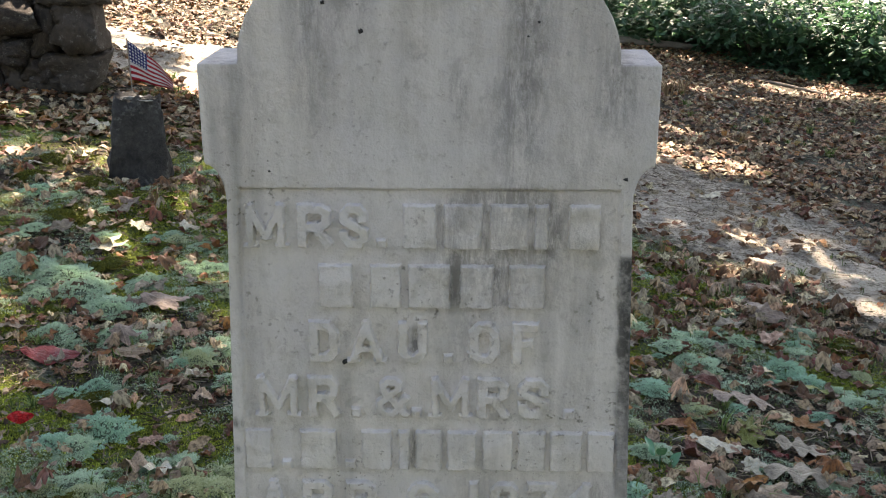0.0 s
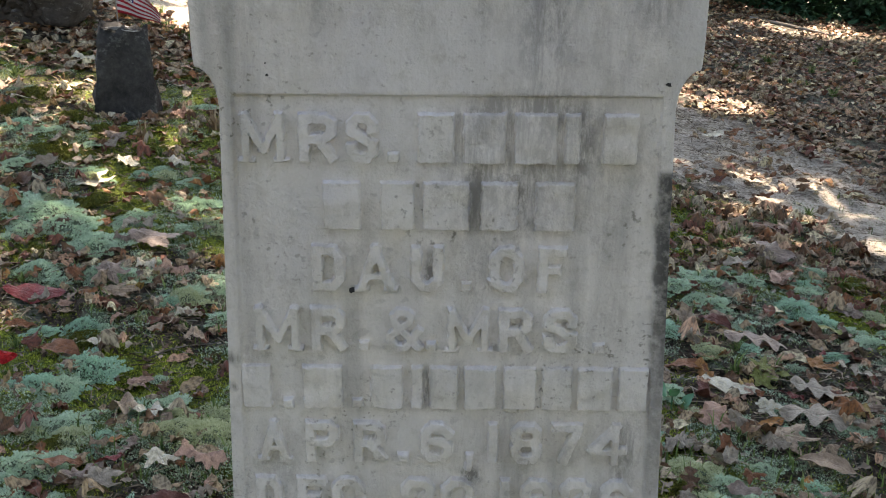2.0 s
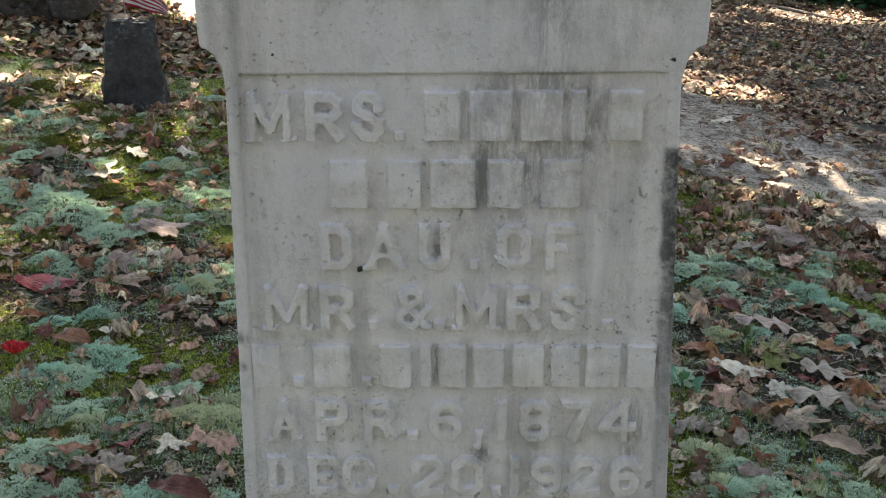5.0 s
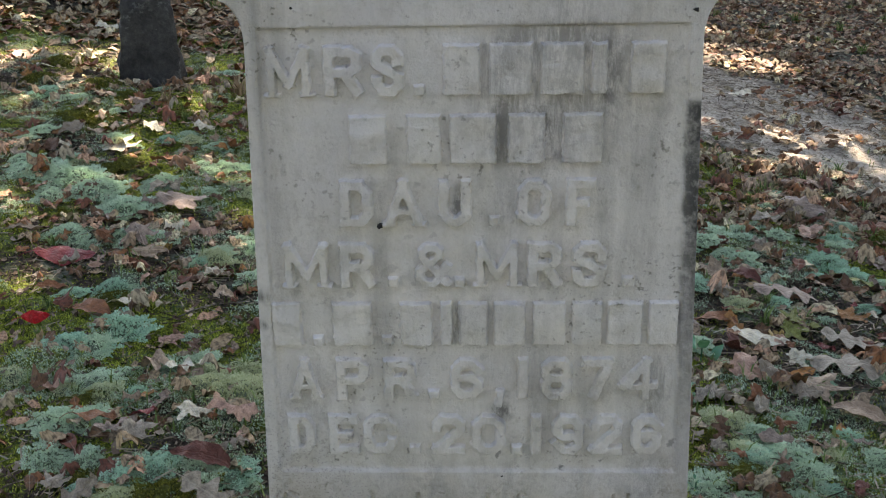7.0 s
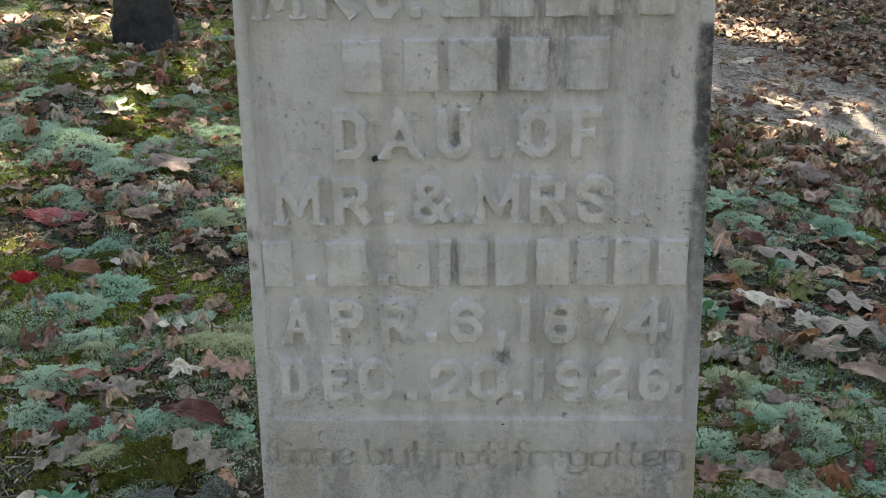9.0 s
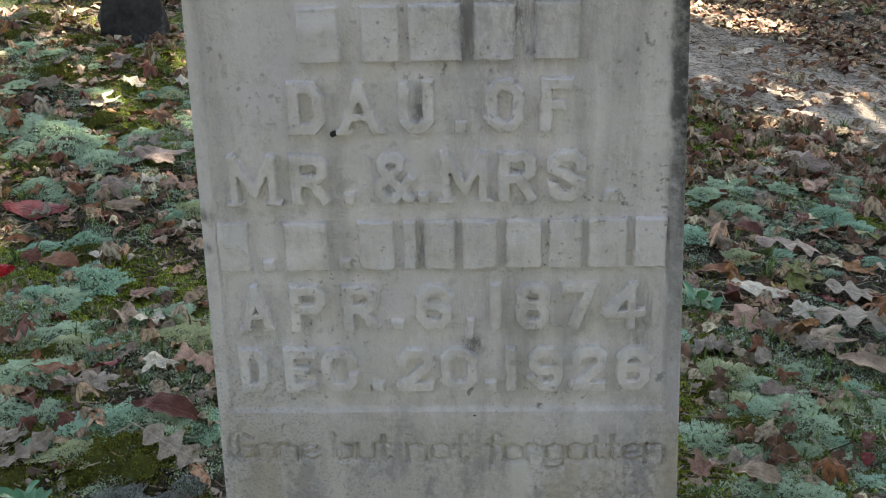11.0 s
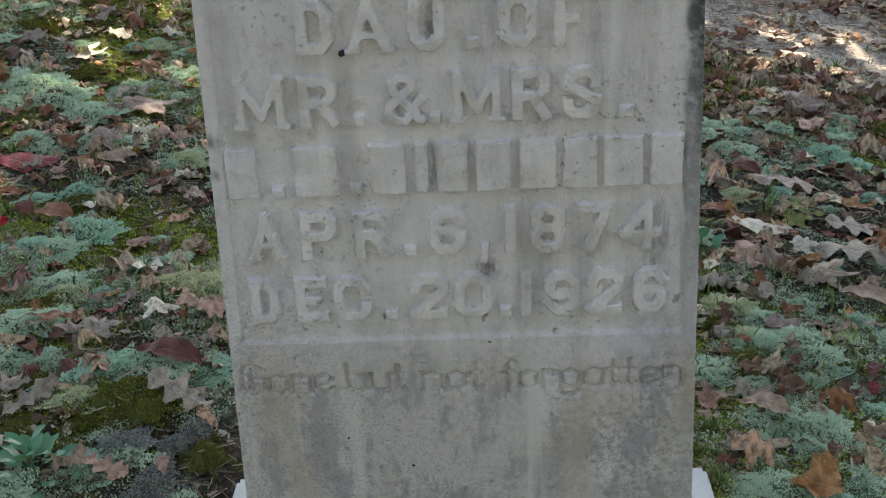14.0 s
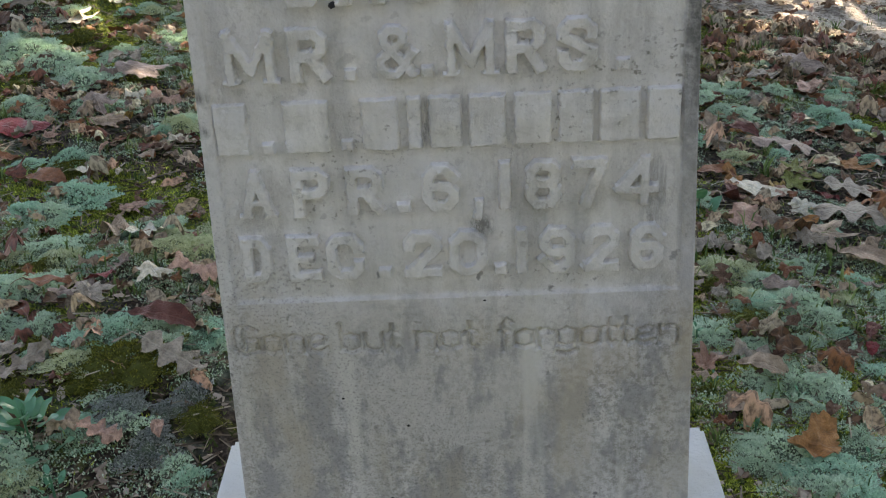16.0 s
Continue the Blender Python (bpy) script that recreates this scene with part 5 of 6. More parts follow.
# more single leaves between the placed ones
extra = random.Random(4)
KINDS = ("maple", "oak", "oval", "crumple", "crumple", "crumple", "oval")
TONES = ("tan", "brown", "mauve", "grey", "rust", "pink", "tan", "brown", "tan", "grey", "maroonbrown", "brown", "grey")
PALES = ("grey", "tan", "cream", "mauve", "grey", "pink", "rust", "brown")
made = 0
while made < 75:
    x, y = extra.choice((extra.uniform(-1.5, -0.36), extra.uniform(0.36, 1.6))), extra.uniform(0.12, 3.0)
    if abs(x) > 0.66 + 0.5 * y or path_mask(x, y) > 0.4 or (y < 0.95 and extra.random() < 0.6) or (x > 0 and extra.random() < 0.3):
        continue
    fallen_leaf(extra.choice(KINDS), extra.choice(TONES if x > 0 else PALES), x, y, extra.uniform(0.035, 0.075), extra.uniform(-180, 180), extra.uniform(0, 0.004))
    made += 1


def scatter_litter():
    """The countless leaves farther off, in one mesh."""
    rnd = random.Random(8)
    kinds = ("maple", "oval", "oval", "crumple", "crumple", "oval", "crumple", "oak")
    near, far = ([leaf_blade(k, 200 + i, st) for i, k in enumerate(kinds)] for st in (8, 4))
    verts, faces, uvs = [], [], []
    count = 0
    while count < 46000:
        if count < 2700:
            y = rnd.uniform(0.3, 3.2)
            x = rnd.uniform(-1, 1) * (0.75 + 0.5 * y)
        elif count < 38000:
            y = 2.5 + 9.5 * rnd.random() ** 0.9
            x = rnd.uniform(-1, 1) * (0.55 + 0.52 * y)
        else:
            y, x = rnd.uniform(-5, 12), rnd.uniform(-7, 8)
        if (abs(x) < 0.4 and -0.1 < y < 0.5) or (y < (3.6 if x < 0 else 3.6) and rnd.random() < ((0.95 if y < 1.3 else 0.87) if x < 0 else 0.96 if y < 1.1 else 0.93 if y < 2.3 else 0.80)):
            continue
        drift = 0.75 + 0.9 * noise.noise((x * 2.3, y * 2.3, 9.1))
        if rnd.random() < path_mask(x, y) * (0.80 - 0.8 * noise.noise((x * 1.9, y * 1.9, 2.2))) or rnd.random() > drift:
            continue
        v, f, uv = (near if y < 3.2 else far)[rnd.randrange(8)]
        s = rnd.uniform(0.035, 0.09) if y > 3.1 or x > 0 else rnd.uniform(0.025, 0.07)
        m = Matrix.LocRotScale((x, y, ground_height(x, y) - 0.002 + rnd.uniform(0, 0.012)), Euler((rnd.uniform(-0.4, 0.4), rnd.uniform(-0.4, 0.4), rnd.uniform(0, 6.28))), (s, s, s))
        n = len(verts)
        verts += [m @ Vector(q) for q in v]
        faces += [tuple(n + i for i in q) for q in f]
        uvs += uv
        count += 1
    me = raw("leaf_litter", verts, faces, M_LITTER, uvs, True)
    tagged(new("leaf_litter", me), "brown and tan dead leaves strewn over the woodland floor", "leaf litter", kind="stuff")


scatter_litter()


def scatter_small(name, label, category, material, count, seed, make, mask=None):
    rnd = random.Random(seed)
    verts, faces = [], []
    while count:
        y = -0.3 + 4.8 * rnd.random() ** 1.4
        x = rnd.uniform(-1, 1) * (0.75 + 0.5 * y)
        if (abs(x) < 0.31 and -0.06 < y < 0.17) or rnd.random() < path_mask(x, y) * 0.75:
            continue
        if y > 3.1 and rnd.random() < (y - 3.1) / 0.7:
            continue
        if mask and rnd.random() > mask(x, y):
            continue
        make(rnd, Vector((x, y, ground_height(x, y))), verts, faces)
        count -= 1
    tagged(new(name, raw(name, verts, faces, material)), label, category, kind="stuff")


def make_sprig(rnd, p, verts, faces):
    s = rnd.uniform(0.004, 0.014)
    for _ in range(3):
        d = Vector((rnd.uniform(-1, 1), rnd.uniform(-1, 1), rnd.uniform(0.2, 1.2))).normalized() * s
        w = d.orthogonal().normalized() * s * 0.25
        n = len(verts)
        verts += [p - w - d * 0.2, p + w - d * 0.2, p + d]
        faces.append((n, n + 1, n + 2))


def make_crumb(rnd, p, verts, faces):
    length, thick = rnd.choice((rnd.uniform(0.006, 0.02), rnd.uniform(0.02, 0.06))), rnd.uniform(0.0006, 0.002)
    a = rnd.uniform(0, 6.28)
    d = Vector((math.cos(a), math.sin(a), rnd.uniform(-0.1, 0.25))) * length / 2
    s, u = Vector((-math.sin(a), math.cos(a), 0)) * thick * (2 if length < 0.015 else 1), Vector((0, 0, thick))
    p = p + Vector((0, 0, 0.003))
    n = len(verts)
    verts += [p - d - s, p - d + s, p - d + u, p + d - s * 0.7, p + d + s * 0.7, p + d + u]
    faces += [(n, n + 3, n + 5, n + 2), (n + 1, n + 2, n + 5, n + 4), (n, n + 2, n + 1), (n + 3, n + 4, n + 5)]


scatter_small("ground_cover", "tiny grey-green moss and lichen sprigs covering the soil", "moss", M_COVER, 26000, 31, make_sprig)


def moss_sprig(rnd, p, verts, faces):
    for _ in range(2):
        s = rnd.uniform(0.003, 0.009)
        d = Vector((rnd.uniform(-1, 1), rnd.uniform(-1, 1), rnd.uniform(0.5, 1.6))).normalized() * s
        w = Vector((rnd.uniform(-1, 1), rnd.uniform(-1, 1), 0)).normalized() * 0.0016
        q = p + Vector((rnd.uniform(-0.006, 0.006), rnd.uniform(-0.006, 0.006), -0.001))
        n = len(verts)
        verts += [q - w, q + w, q + d]
        faces.append((n, n + 1, n + 2))


def moss_spread(x, y):
    return max(0.0, moss_mask(x, y) - 0.22) * 1.6 * (1 - 0.8 * lichen_mask(x, y))


def grass_mask(x, y):
    n = noise.noise((x * 2.7 + 9, y * 2.7, 0.5)) + 0.5 * noise.noise((x * 8, y * 8, 6.5))
    return max(0.0, min(1.0, 0.12 + 0.15 * math.tanh(2 * x) + 1.3 * n))


def make_lichen(rnd, p, verts, faces):
    s = rnd.uniform(0.0024, 0.0052)
    for _ in range(3):
        d = Vector((rnd.uniform(-1, 1), rnd.uniform(-1, 1), rnd.uniform(0.1, 1.4))).normalized() * s
        w = d.orthogonal().normalized() * s * 0.26
        q = p + Vector((rnd.uniform(-2, 2) * s, rnd.uniform(-2, 2) * s, rnd.uniform(-0.002, 0.004)))
        n = len(verts)
        verts += [q, q + d * 1.15 + w, q + d * 1.15 - w]
        faces.append((n, n + 1, n + 2))


def make_blade(rnd, p, verts, faces):
    for _ in range(3):
        a, h, w = rnd.uniform(0, 6.28), rnd.uniform(0.015, 0.05), rnd.uniform(0.0008, 0.002)
        d = Vector((math.cos(a), math.sin(a), 0)) * h * rnd.uniform(0.2, 1.0)
        s = Vector((-math.sin(a), math.cos(a), 0)) * w
        q = p + Vector((rnd.uniform(-0.01, 0.01), rnd.uniform(-0.01, 0.01), -0.003))
        n = len(verts)
        verts += [q - s, q + s, q + d * 0.4 + s + Vector((0, 0, h * 0.6)), q + d * 0.4 - s + Vector((0, 0, h * 0.6)), q + d + Vector((0, 0, h * 0.75))]
        faces += [(n, n + 1, n + 2, n + 3), (n + 3, n + 2, n + 4)]


scatter_small("lichen_carpet", "pale grey-green lichen sprigs spread over the soil", "lichen", M_CARPET, 150000, 33, make_lichen, lichen_mask)
scatter_small("moss_carpet", "short bright yellow-green moss spread over the soil", "moss", M_MOSSCARPET, 190000, 35, moss_sprig, moss_spread)
scatter_small("sparse_grass", "sparse fine green grass blades between the leaves", "grass", M_GRASS, 1500, 34, make_blade, grass_mask)
scatter_small("needle_litter", "dry needles, twigs and leaf crumbs on the soil", "litter", M_CRUMB, 19000, 32, make_crumb)


def make_fragment(rnd, p, verts, faces):
    """A torn, curled bit of a dead leaf."""
    s, a = rnd.uniform(0.004, 0.013), rnd.uniform(0, 6.28)
    u, w = Vector((math.cos(a), math.sin(a), rnd.uniform(-0.5, 0.5))) * s, Vector((-math.sin(a), math.cos(a), rnd.uniform(-0.5, 0.5))) * s * rnd.uniform(0.4, 0.9)
    up = Vector((0, 0, s * rnd.uniform(0.1, 0.6)))
    p = p + Vector((0, 0, 0.004))
    n = len(verts)
    verts += [p - u + up, p - u * 0.3 - w, p + u * rnd.uniform(0.5, 1.2) - w * 0.6 + up * 0.5, p + u + w * 0.5 + up, p + w * rnd.uniform(0.6, 1.2), p]
    faces += [(n, n + 1, n + 5), (n + 1, n + 2, n + 5), (n + 2, n + 3, n + 5), (n + 3, n + 4, n + 5), (n + 4, n, n + 5)]


scatter_small("leaf_fragments", "torn brown and grey bits of dead leaves between lichen and moss", "litter", M_FRAGMENT, 5500, 37, make_fragment)


def path_debris():
    rnd = random.Random(36)
    verts, faces = [], []
    for _ in range(26000):
        y = rnd.uniform(2.2, 6.4)
        x = rnd.uniform(0.5, 3.6)
        if rnd.random() < path_mask(x, y) * max(0.1, 0.55 + 1.4 * noise.noise((x * 2.6, y * 2.6, 4.4))):
            make_crumb(rnd, Vector((x, y, ground_height(x, y))), verts, faces)
            make_crumb(rnd, Vector((x + rnd.uniform(-0.03, 0.03), y + rnd.uniform(-0.03, 0.03), ground_height(x, y))), verts, faces)
    tagged(new("path_debris", raw("path_debris", verts, faces, M_CRUMB)), "dark twigs and leaf crumbs lying on the sandy path", "litter", kind="stuff")


path_debris()


# ---- seedlings and twigs ----
def seedling(x, y, size, leaves, label, lean=0.5):
    """A rosette: a stem, and broad oval leaves on short stalks."""
    rnd = random.Random(int(x * 1000))
    top = tagged(new("seedling"), label, "plant")
    top.location = (x, y, ground_height(x, y))
    bm = bmesh.new()
    tube(bm, [Vector((0, 0, -0.01)), Vector((0, 0, size * 0.45))], [0.002, 0.0012], 6)
    part("stem", bm, M_SEEDLING, top)
    v, f, uv = leaf_blade("oval", 91, 8)
    v = [(x, y, 0.35 * z + 0.25 * y * y - 0.35 * max(0.0, x) ** 2) for x, y, z in v]    # spoon-shaped, the tip bent over
    me = raw("leaf", v, f, M_SEEDLING, uv, True)
    for k in range(leaves):
        a = 2.4 * k + rnd.uniform(-0.4, 0.4)
        up = k / max(leaves - 1, 1)
        h = size * (0.10 + 0.42 * up) * rnd.uniform(0.8, 1.2)
        s = size * (0.42 if leaves < 4 else rnd.uniform(0.26, 0.38) * (1 - 0.35 * up))
        ob = new("leaf", me)
        ob.parent = top
        r = s * 0.5 + size * (0.10 if leaves < 4 else 0.22 * (1 - up))
        ob.matrix_basis = Matrix.LocRotScale((math.cos(a) * r, math.sin(a) * r, h), Euler((rnd.uniform(-0.35, 0.35), -lean - 0.3 * up + rnd.uniform(-0.25, 0.25), a)), (s, s * 1.0, s))
    return top


seedling(-0.545, 0.125, 0.085, 8, "bright green broad-leaved seedling rosette growing in moss")
seedling(-0.605, 0.215, 0.15, 24, "bright green broad-leaved seedling rosette growing in moss")
seedling(0.520, 1.20, 0.135, 3, "single green oval-leaved seedling beside the gravestone", 0.9)
seedling(-1.02, 1.72, 0.06, 6, "small pale green seedling among lichen")
seedling(0.43, 0.33, 0.055, 9, "low bright green herb beside the white base")
seedling(0.52, 0.42, 0.05, 8, "low bright green herb beside the white base")
seedling(0.40, 0.47, 0.045, 7, "low bright green herb beside the white base")
seedling(0.58, 0.27, 0.05, 8, "low bright green herb among lichen clumps")
seedling(0.40, 0.62, 0.05, 7, "small green seedling close to the stone base")


def twig(x0, y0, x1, y1, radius):
    bm = bmesh.new()
    pts = []
    for k in range(7):
        s = k / 6
        x, y = x0 + (x1 - x0) * s, y0 + (y1 - y0) * s
        w = 0.01 * noise.noise((x * 20, y * 20, 4))
        pts.append(Vector((x + w, y - w, ground_height(x, y) + radius * 0.6 + 0.004)))
    tube(bm, pts, [radius * (1 - 0.5 * k / 6) for k in range(7)], 6)
    return tagged(part("twig", bm, M_TWIG, None, "", True), "thin dry grey-brown twig lying on the moss", "twig", "twigs")


twig(-0.86, 0.77, -0.70, 0.93, 0.004)
twig(-1.02, 1.51, -0.85, 1.36, 0.003)
twig(0.45, 0.72, 0.52, 0.50, 0.002)
twig(0.62, 0.95, 0.86, 1.02, 0.0022)
twig(-0.70, 1.15, -0.52, 1.32, 0.002)


# ---- dark fieldstone marker and small flag ----
def rough_stone(size, seed, taper=0.0, lumps=0.12, rounding=0.16):
    """A broken block: bevelled, cut and roughened, its foot at z = 0."""
    bm = bmesh.new()
    bmesh.ops.create_cube(bm, size=1)
    bmesh.ops.subdivide_edges(bm, edges=bm.edges[:], cuts=5, use_grid_fill=True)
    off = Vector((seed * 3.7, seed * 1.3, seed * 7.1))
    for v in bm.verts:
        p = v.co.copy()
        round_off = 1 - rounding * max(0.0, (p * 2).length - 1.15)
        p *= round_off
        p += 0.5 * lumps * Vector((noise.noise(p * 1.6 + off), noise.noise(p * 1.6 + off * 2), noise.noise(p * 1.6 - off)))
        p += 0.3 * lumps * Vector((noise.noise(p * 5 + off), noise.noise(p * 5 - off), noise.noise(p * 5 + off * 3)))
        k = 1 - taper * (p.z + 0.5)
        v.co = (p.x * size[0] * k, p.y * size[1] * k, (p.z + 0.5) * size[2])
    return bm


marker = part("fieldstone_marker", rough_stone((0.25, 0.14, 0.385), 2, 0.36, 0.32, 0.08), M_FIELDSTONE, None, "", True)
marker.matrix_world = pose(-1.265, 2.93, ground_height(-1.265, 2.93) - 0.06, -3, 4, 6)
crust = rough_stone((0.12, 0.09, 0.010), 9, 0.3, 0.7, 0.3)
cap = part("lichen_crust", crust, M_CRUST, marker, "pale grey lichen crust on the broken top", True)
cap.location = (-0.005, -0.008, 0.372)
tagged(marker, "small dark rough fieldstone grave marker standing in moss", "gravestone")


def build_flag(x, y):
    z0 = ground_height(x, y)
    top = tagged(new("small_flag"), "small striped flag with a starred blue canton on a thin stick", "flag")
    top.location = (x, y, z0 - 0.115)
    bm = bmesh.new()
    tube(bm, [Vector((0, 0, -0.05)), Vector((0.004, 0, 0.2)), Vector((0, 0, 0.43))], [0.004, 0.004, 0.0035], 8)
    part("stick", bm, M_TWIG, top, "thin wooden stick")
    nu, nv = 26, 16
    verts, faces, uvs = [], [], []
    for i in range(nu + 1):
        u = i / nu
        for j in range(nv + 1):
            v = j / nv
            height = 0.205 * (1 - 0.64 * u)
            xx = 0.004 + 0.222 * u
            zz = 0.42 - 0.175 * u - (1 - v) * height - 0.02 * u * u
            yy = 0.022 * math.sin(u * 9 + v * 2.5) * u + 0.012 * math.sin(v * 8 + u * 3) * u
            verts.append((xx, yy, zz))
            uvs.append((u, v))
    for i in range(nu):
        for j in range(nv):
            a = i * (nv + 1) + j
            faces.append((a, a + nv + 1, a + nv + 2, a + 1))
    ob = new("cloth", raw("cloth", verts, faces, M_FLAG, uvs, True))
    ob.parent = top
    m = ob.modifiers.new("thickness", "SOLIDIFY")
    m.thickness = 0.0012


build_flag(-1.745, 4.45)


# ---- dry stone wall ----
def build_wall():
    rnd = random.Random(3)
    top = tagged(new("stone_wall"), "dry-stacked rough brown fieldstone wall with mossy foot", "wall", kind="structure")
    meshes = [mesh_of("stone", rough_stone((1, 1, 1), 20 + k, 0.05, 0.40, 0.06), M_WALLSTONE) for k in range(8)]
    for me in meshes:
        me.shade_smooth()

    def lay(x, y, z, w, d, h, lean=0.0, pitch=0.0):
        ob = new("stone", meshes[rnd.randrange(8)])
        ob.parent = top
        ob.matrix_basis = Matrix.LocRotScale((x, y, z), Euler((pitch + rnd.uniform(-0.08, 0.08), lean + rnd.uniform(-0.06, 0.06), rnd.uniform(-0.15, 0.15) + 3.14 * rnd.randrange(2))), (w * 1.03, d, h * 1.06))

    g = ground_height(-2.1, 4.3)
    # the broken end: x, foot, width, height, setback, lean
    for x, z, w, h, back, lean in ((-2.240, 0.283, 0.375, 0.190, -0.06, 0.05), (-2.030, 0.199, 0.125, 0.240, 0.06, 0.06), (-1.882, 0.210, 0.240, 0.245, 0.0, -0.07), (-1.903, 0.452, 0.29, 0.16, 0.05, 0.0), (-1.915, 0.020, 0.270, 0.165, 0.05, 0.08),
                                   (-2.319, 0.150, 0.27, 0.140, 0.0, 0.0), (-2.163, 0.158, 0.15, 0.118, -0.03, 0.1), (-2.067, 0.069, 0.135, 0.140, 0.02, -0.1), (-2.354, -0.06, 0.25, 0.220, -0.02, 0.05), (-2.192, -0.04, 0.175, 0.205, 0.0, -0.08), (-2.05, -0.06, 0.19, 0.14, 0.04, 0.1), (-2.06, 0.44, 0.15, 0.10, 0.14, 0.0)):
        lay(x - 0.115, 4.45 + back, z + 0.01, w * 0.93, 0.34, h * 0.95, lean, 0.3 if x == -2.240 else 0.0)
    z = g - 0.08
    for row, h in enumerate((0.20, 0.15)):
        x = -2.58 - 0.03 * row
        while x > -4.8:
            w = rnd.uniform(0.16, 0.46)
            lay(x - w / 2, 4.40 + 0.10 * (-2.4 - x) + rnd.uniform(-0.06, 0.06) + 0.02 * row, z, w * 0.98, 0.36, h * rnd.uniform(0.85, 1.1))
            x -= w
        z += h * 0.96


build_wall()


# ---- fallen branch, shrubs and trees ----
def fallen_branch(points, radius, label):
    bm = bmesh.new()
    pts = [Vector((x, y, ground_height(x, y) + radius * 0.8)) for x, y in points]
    tube(bm, pts, [radius * (1 - 0.12 * k) for k in range(len(pts))], 9)
    tagged(part("fallen_branch", bm, M_TWIG, None, "", True), label, "branch")


fallen_branch(((1.5, 11.4), (2.0, 11.6), (2.45, 11.75), (2.9, 11.9)), 0.055, "weathered grey fallen branch lying at the thicket's edge")
fallen_branch(((2.95, 10.1), (3.2, 9.85), (3.45, 9.6), (3.6, 9.4)), 0.018, "thin sunlit fallen branch on the leaf litter")


def leafy_mass(rnd, centre, radii, count, size, keep=None):
    """Many small folded leaves spread through an uneven crown."""
    verts, faces = [], []
    lobes = [Vector((rnd.uniform(-0.7, 0.7), rnd.uniform(-0.7, 0.7), rnd.uniform(-0.6, 0.7))) for _ in range(9)]
    done = 0
    while done < count:
        lobe = lobes[rnd.randrange(len(lobes))]
        d = Vector((rnd.gauss(0, 1), rnd.gauss(0, 1), rnd.gauss(0, 1))).normalized() * rnd.random() ** 0.45 * 0.52
        q = lobe + d
        p = centre + Vector((q.x * radii[0], q.y * radii[1], q.z * radii[2]))
        done += 1
        if keep and not keep(p, rnd):
            continue
        a = Vector((rnd.uniform(-1, 1), rnd.uniform(-1, 1), rnd.uniform(-0.7, 0.3))).normalized() * size * rnd.uniform(0.6, 1.2)
        s = a.cross(Vector((rnd.uniform(-0.6, 0.6), rnd.uniform(-0.6, 0.6), 1))).normalized() * a.length * 0.27
        up = a.cross(s).normalized() * a.length * 0.07
        n = len(verts)
        verts += [p, p + a * 0.45 + s + up, p + a, p + a * 0.45 - s + up, p + a * 0.5]
        faces += [(n, n + 1, n + 4), (n + 1, n + 2, n + 4), (n + 2, n + 3, n + 4), (n + 3, n, n + 4)]
    return verts, faces


def shrub(x, y, radius, height, seed, count):
    rnd = random.Random(seed)
    top = tagged(new("shrub"), "dense glossy-leaved green shrub at the edge of the clearing", "shrub", "shrubs")
    z0 = ground_height(x, y)
    top.location = (x, y, z0)
    for k in range(5):
        bm = bmesh.new()
        a = rnd.uniform(0, 6.28)
        end = Vector((math.cos(a) * radius * 0.6, math.sin(a) * radius * 0.6, height * 0.8))
        tube(bm, [Vector((0, 0, -0.05)), end * 0.35 + Vector((0, 0, 0.12)), end * 0.7, end], [0.016, 0.012, 0.008, 0.004], 6)
        part("stem", bm, M_BARK, top)
    v, f = leafy_mass(rnd, Vector((0, 0, height * 0.42)), (radius * 1.15, radius * 1.15, height * 0.55), count * 2, 0.12)
    ob = new("crown", raw("crown", v, f, M_SHRUB))
    ob.parent = top


for x, y, r, h, seed, count in ((1.9, 12.9, 0.9, 0.95, 1, 1500), (2.7, 12.3, 0.9, 0.95, 2, 1700), (3.3, 11.4, 0.8, 0.8, 3, 1700), (3.95, 11.1, 0.7, 0.62, 4, 1500), (4.7, 10.6, 0.7, 0.55, 5, 1400), (4.5, 11.3, 0.9, 0.95, 6, 1800), (3.6, 12.3, 1.0, 1.15, 7, 1900),
                                 (5.3, 10.6, 0.9, 0.9, 8, 1500), (2.5, 13.8, 1.2, 1.4, 9, 1800), (4.6, 12.8, 1.3, 1.5, 10, 2000), (6.0, 12.0, 1.2, 1.4, 11, 1600), (1.2, 14.4, 1.2, 1.4, 12, 1500), (6.4, 10.3, 1.0, 0.9, 13, 1200)):
    shrub(x, y, r, h, seed, count)

# where the sun gets through the crowns to the ground: x, y, radius x, radius y, share of leaves left
GLADES = ((-2.1, 6.9, 1.5, 1.7, 0.02), (-1.62, 4.75, 0.45, 0.5, 0.0), (-2.5, 3.68, 0.6, 0.42, 0.0), (-1.7, 3.0, 0.5, 0.3, 0.05), (-1.4, 2.15, 0.2, 0.15, 0.3), (-0.9, 2.2, 0.3, 0.12, 0.5), (-1.1, 2.6, 0.4, 0.2, 0.4),
          (-1.0, 1.5, 0.75, 1.1, 0.62), (-0.6, 0.68, 0.32, 0.28, 0.5), (1.5, 5.85, 0.6, 0.4, 0.0), (1.5, 4.05, 0.42, 0.3, 0.15), (1.3, 3.3, 0.4, 0.22, 0.1), (1.7, 3.15, 0.3, 0.1, 0.35), (1.15, 3.05, 0.2, 0.1, 0.4), (1.8, 6.9, 0.7, 0.5, 0.2), (2.4, 9.1, 0.9, 0.35, 0.05), (3.35, 9.95, 0.9, 0.4, 0.0), (4.7, 11.2, 1.1, 1.9, 0.0), (3.55, 11.2, 0.5, 0.6, 0.1))


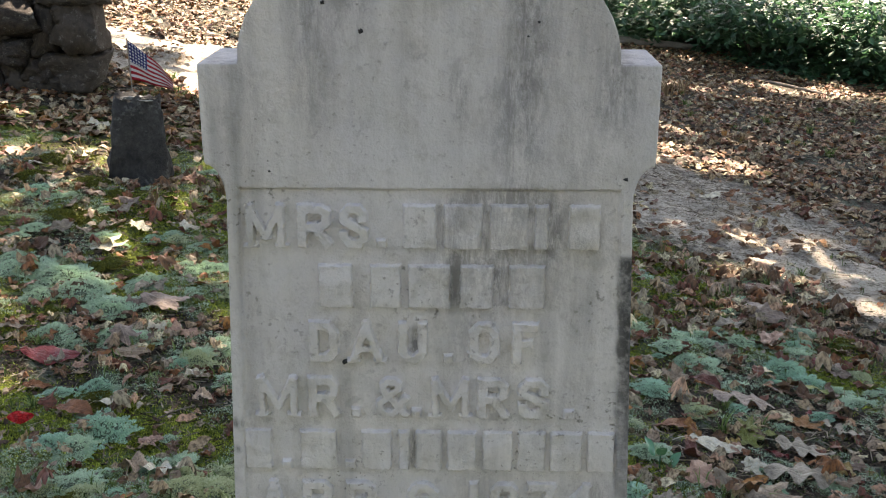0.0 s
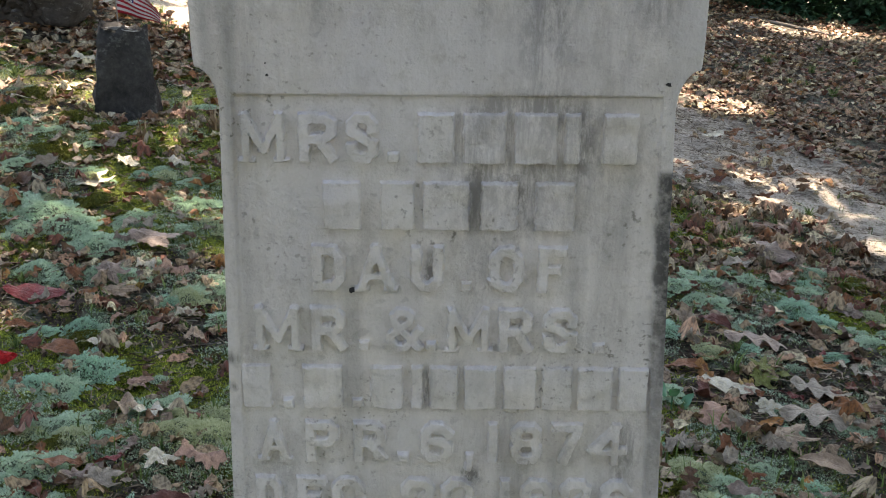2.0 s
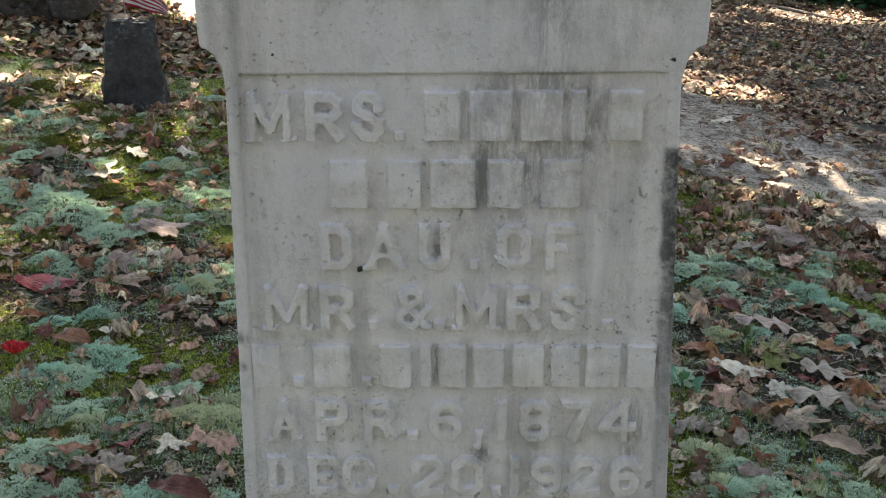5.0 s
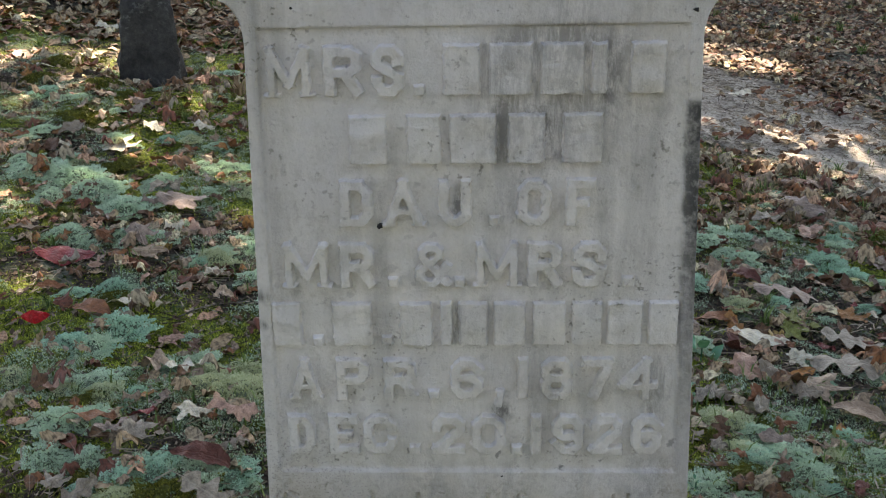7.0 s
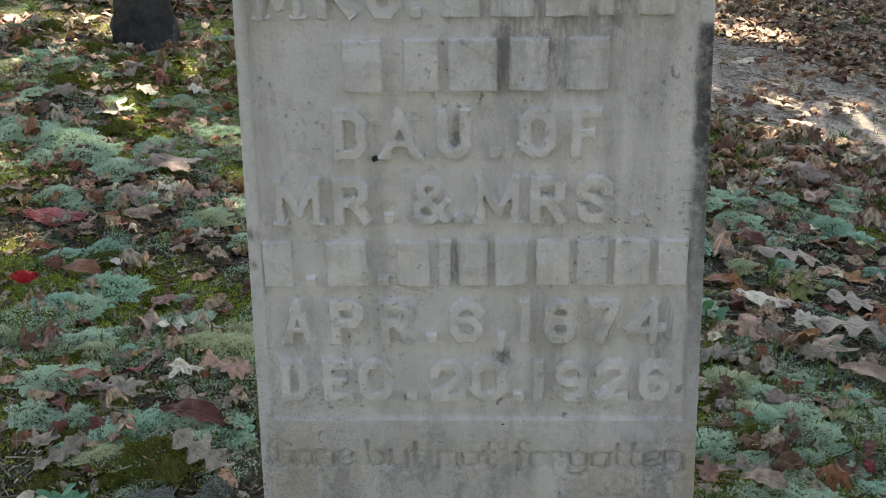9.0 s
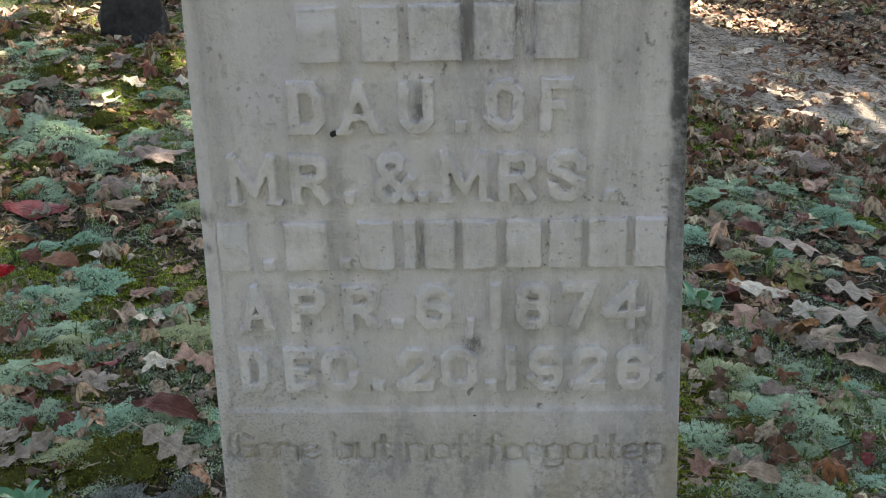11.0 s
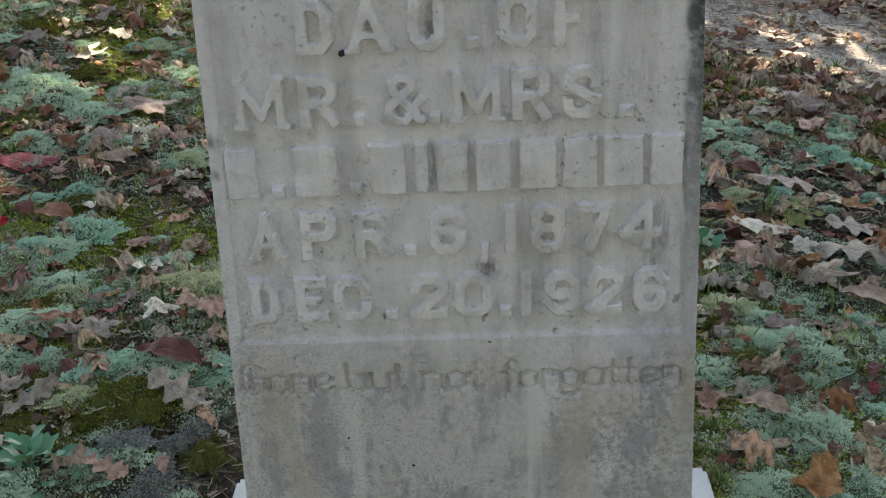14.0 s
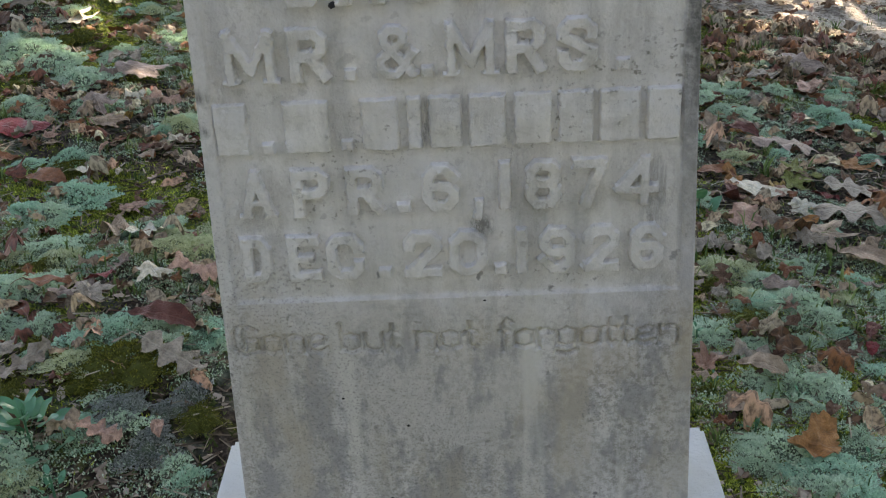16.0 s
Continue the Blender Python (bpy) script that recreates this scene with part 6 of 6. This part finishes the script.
def shades(p, rnd):
    t = (p.z + 0.3) / SUN.z
    x, y = p.x - SUN.x * t, p.y - SUN.y * t
    for gx, gy, rx, ry, left in GLADES:
        if ((x - gx) / rx) ** 2 + ((y - gy) / ry) ** 2 < 1:
            return rnd.random() < left
    return True


def tree(x, y, height, centre, radii, seed, count):
    rnd = random.Random(seed)
    top = tagged(new("tree"), "tall broad-crowned woodland tree out of view, shading the graves", "tree", "trees")
    z0 = ground_height(x, y)
    bm = bmesh.new()
    pts = [Vector((x + 0.2 * noise.noise((k, seed, 0)), y + 0.2 * noise.noise((k, seed, 5)), z0 - 0.1 + height * k / 6)) for k in range(7)]
    tube(bm, pts, [0.26, 0.22, 0.19, 0.16, 0.13, 0.10, 0.05], 12)
    for k in range(9):
        a = centre + Vector((rnd.uniform(-0.8, 0.8) * radii[0], rnd.uniform(-0.8, 0.8) * radii[1], rnd.uniform(-0.3, 0.5) * radii[2]))
        s = pts[3 + k % 3]
        tube(bm, [s, s.lerp(a, 0.5) + Vector((0, 0, 0.4)), a], [0.09, 0.06, 0.02], 7)
    part("trunk", bm, M_BARK, top, "", True)
    v, f = leafy_mass(rnd, centre, radii, count, 0.34, shades)
    ob = new("crown", raw("crown", v, f, M_CROWN))
    ob.parent = top


tree(-7.0, 9.0, 9.5, Vector((-3.0, 9.0, 8.6)), (5.4, 5.2, 2.0), 41, 5000)
tree(9.0, 8.5, 9.5, Vector((3.8, 9.3, 8.4)), (5.4, 5.2, 2.0), 42, 19000)
tree(-6.0, 19.0, 10.0, Vector((-2.5, 16.5, 9.0)), (5.6, 5.0, 2.0), 43, 11000)
tree(9.5, 19.0, 10.0, Vector((5.0, 17.5, 9.0)), (5.6, 5.0, 2.0), 44, 21000)
tree(-9.0, 1.5, 8.5, Vector((-5.0, 4.0, 8.0)), (4.5, 4.5, 1.8), 45, 2000)
tree(9.5, 2.0, 8.5, Vector((5.5, 4.2, 8.0)), (4.5, 4.5, 1.8), 46, 15000)

# unseen trees added to close the clearing behind and block low frontal sky light
for x, y, h, seed in ((-7.5, -8.5, 7.0, 51), (-2.6, -8.6, 9.5, 52), (3.2, -8.4, 9.0, 53), (8.0, -6.0, 9.5, 54), (-13.0, -1.0, 7.0, 55), (12.0, -0.5, 9.0, 56)):
    tree(x, y, h, Vector((x, y, h * 0.52)), (3.6, 2.6, h * 0.5), seed, 3800)
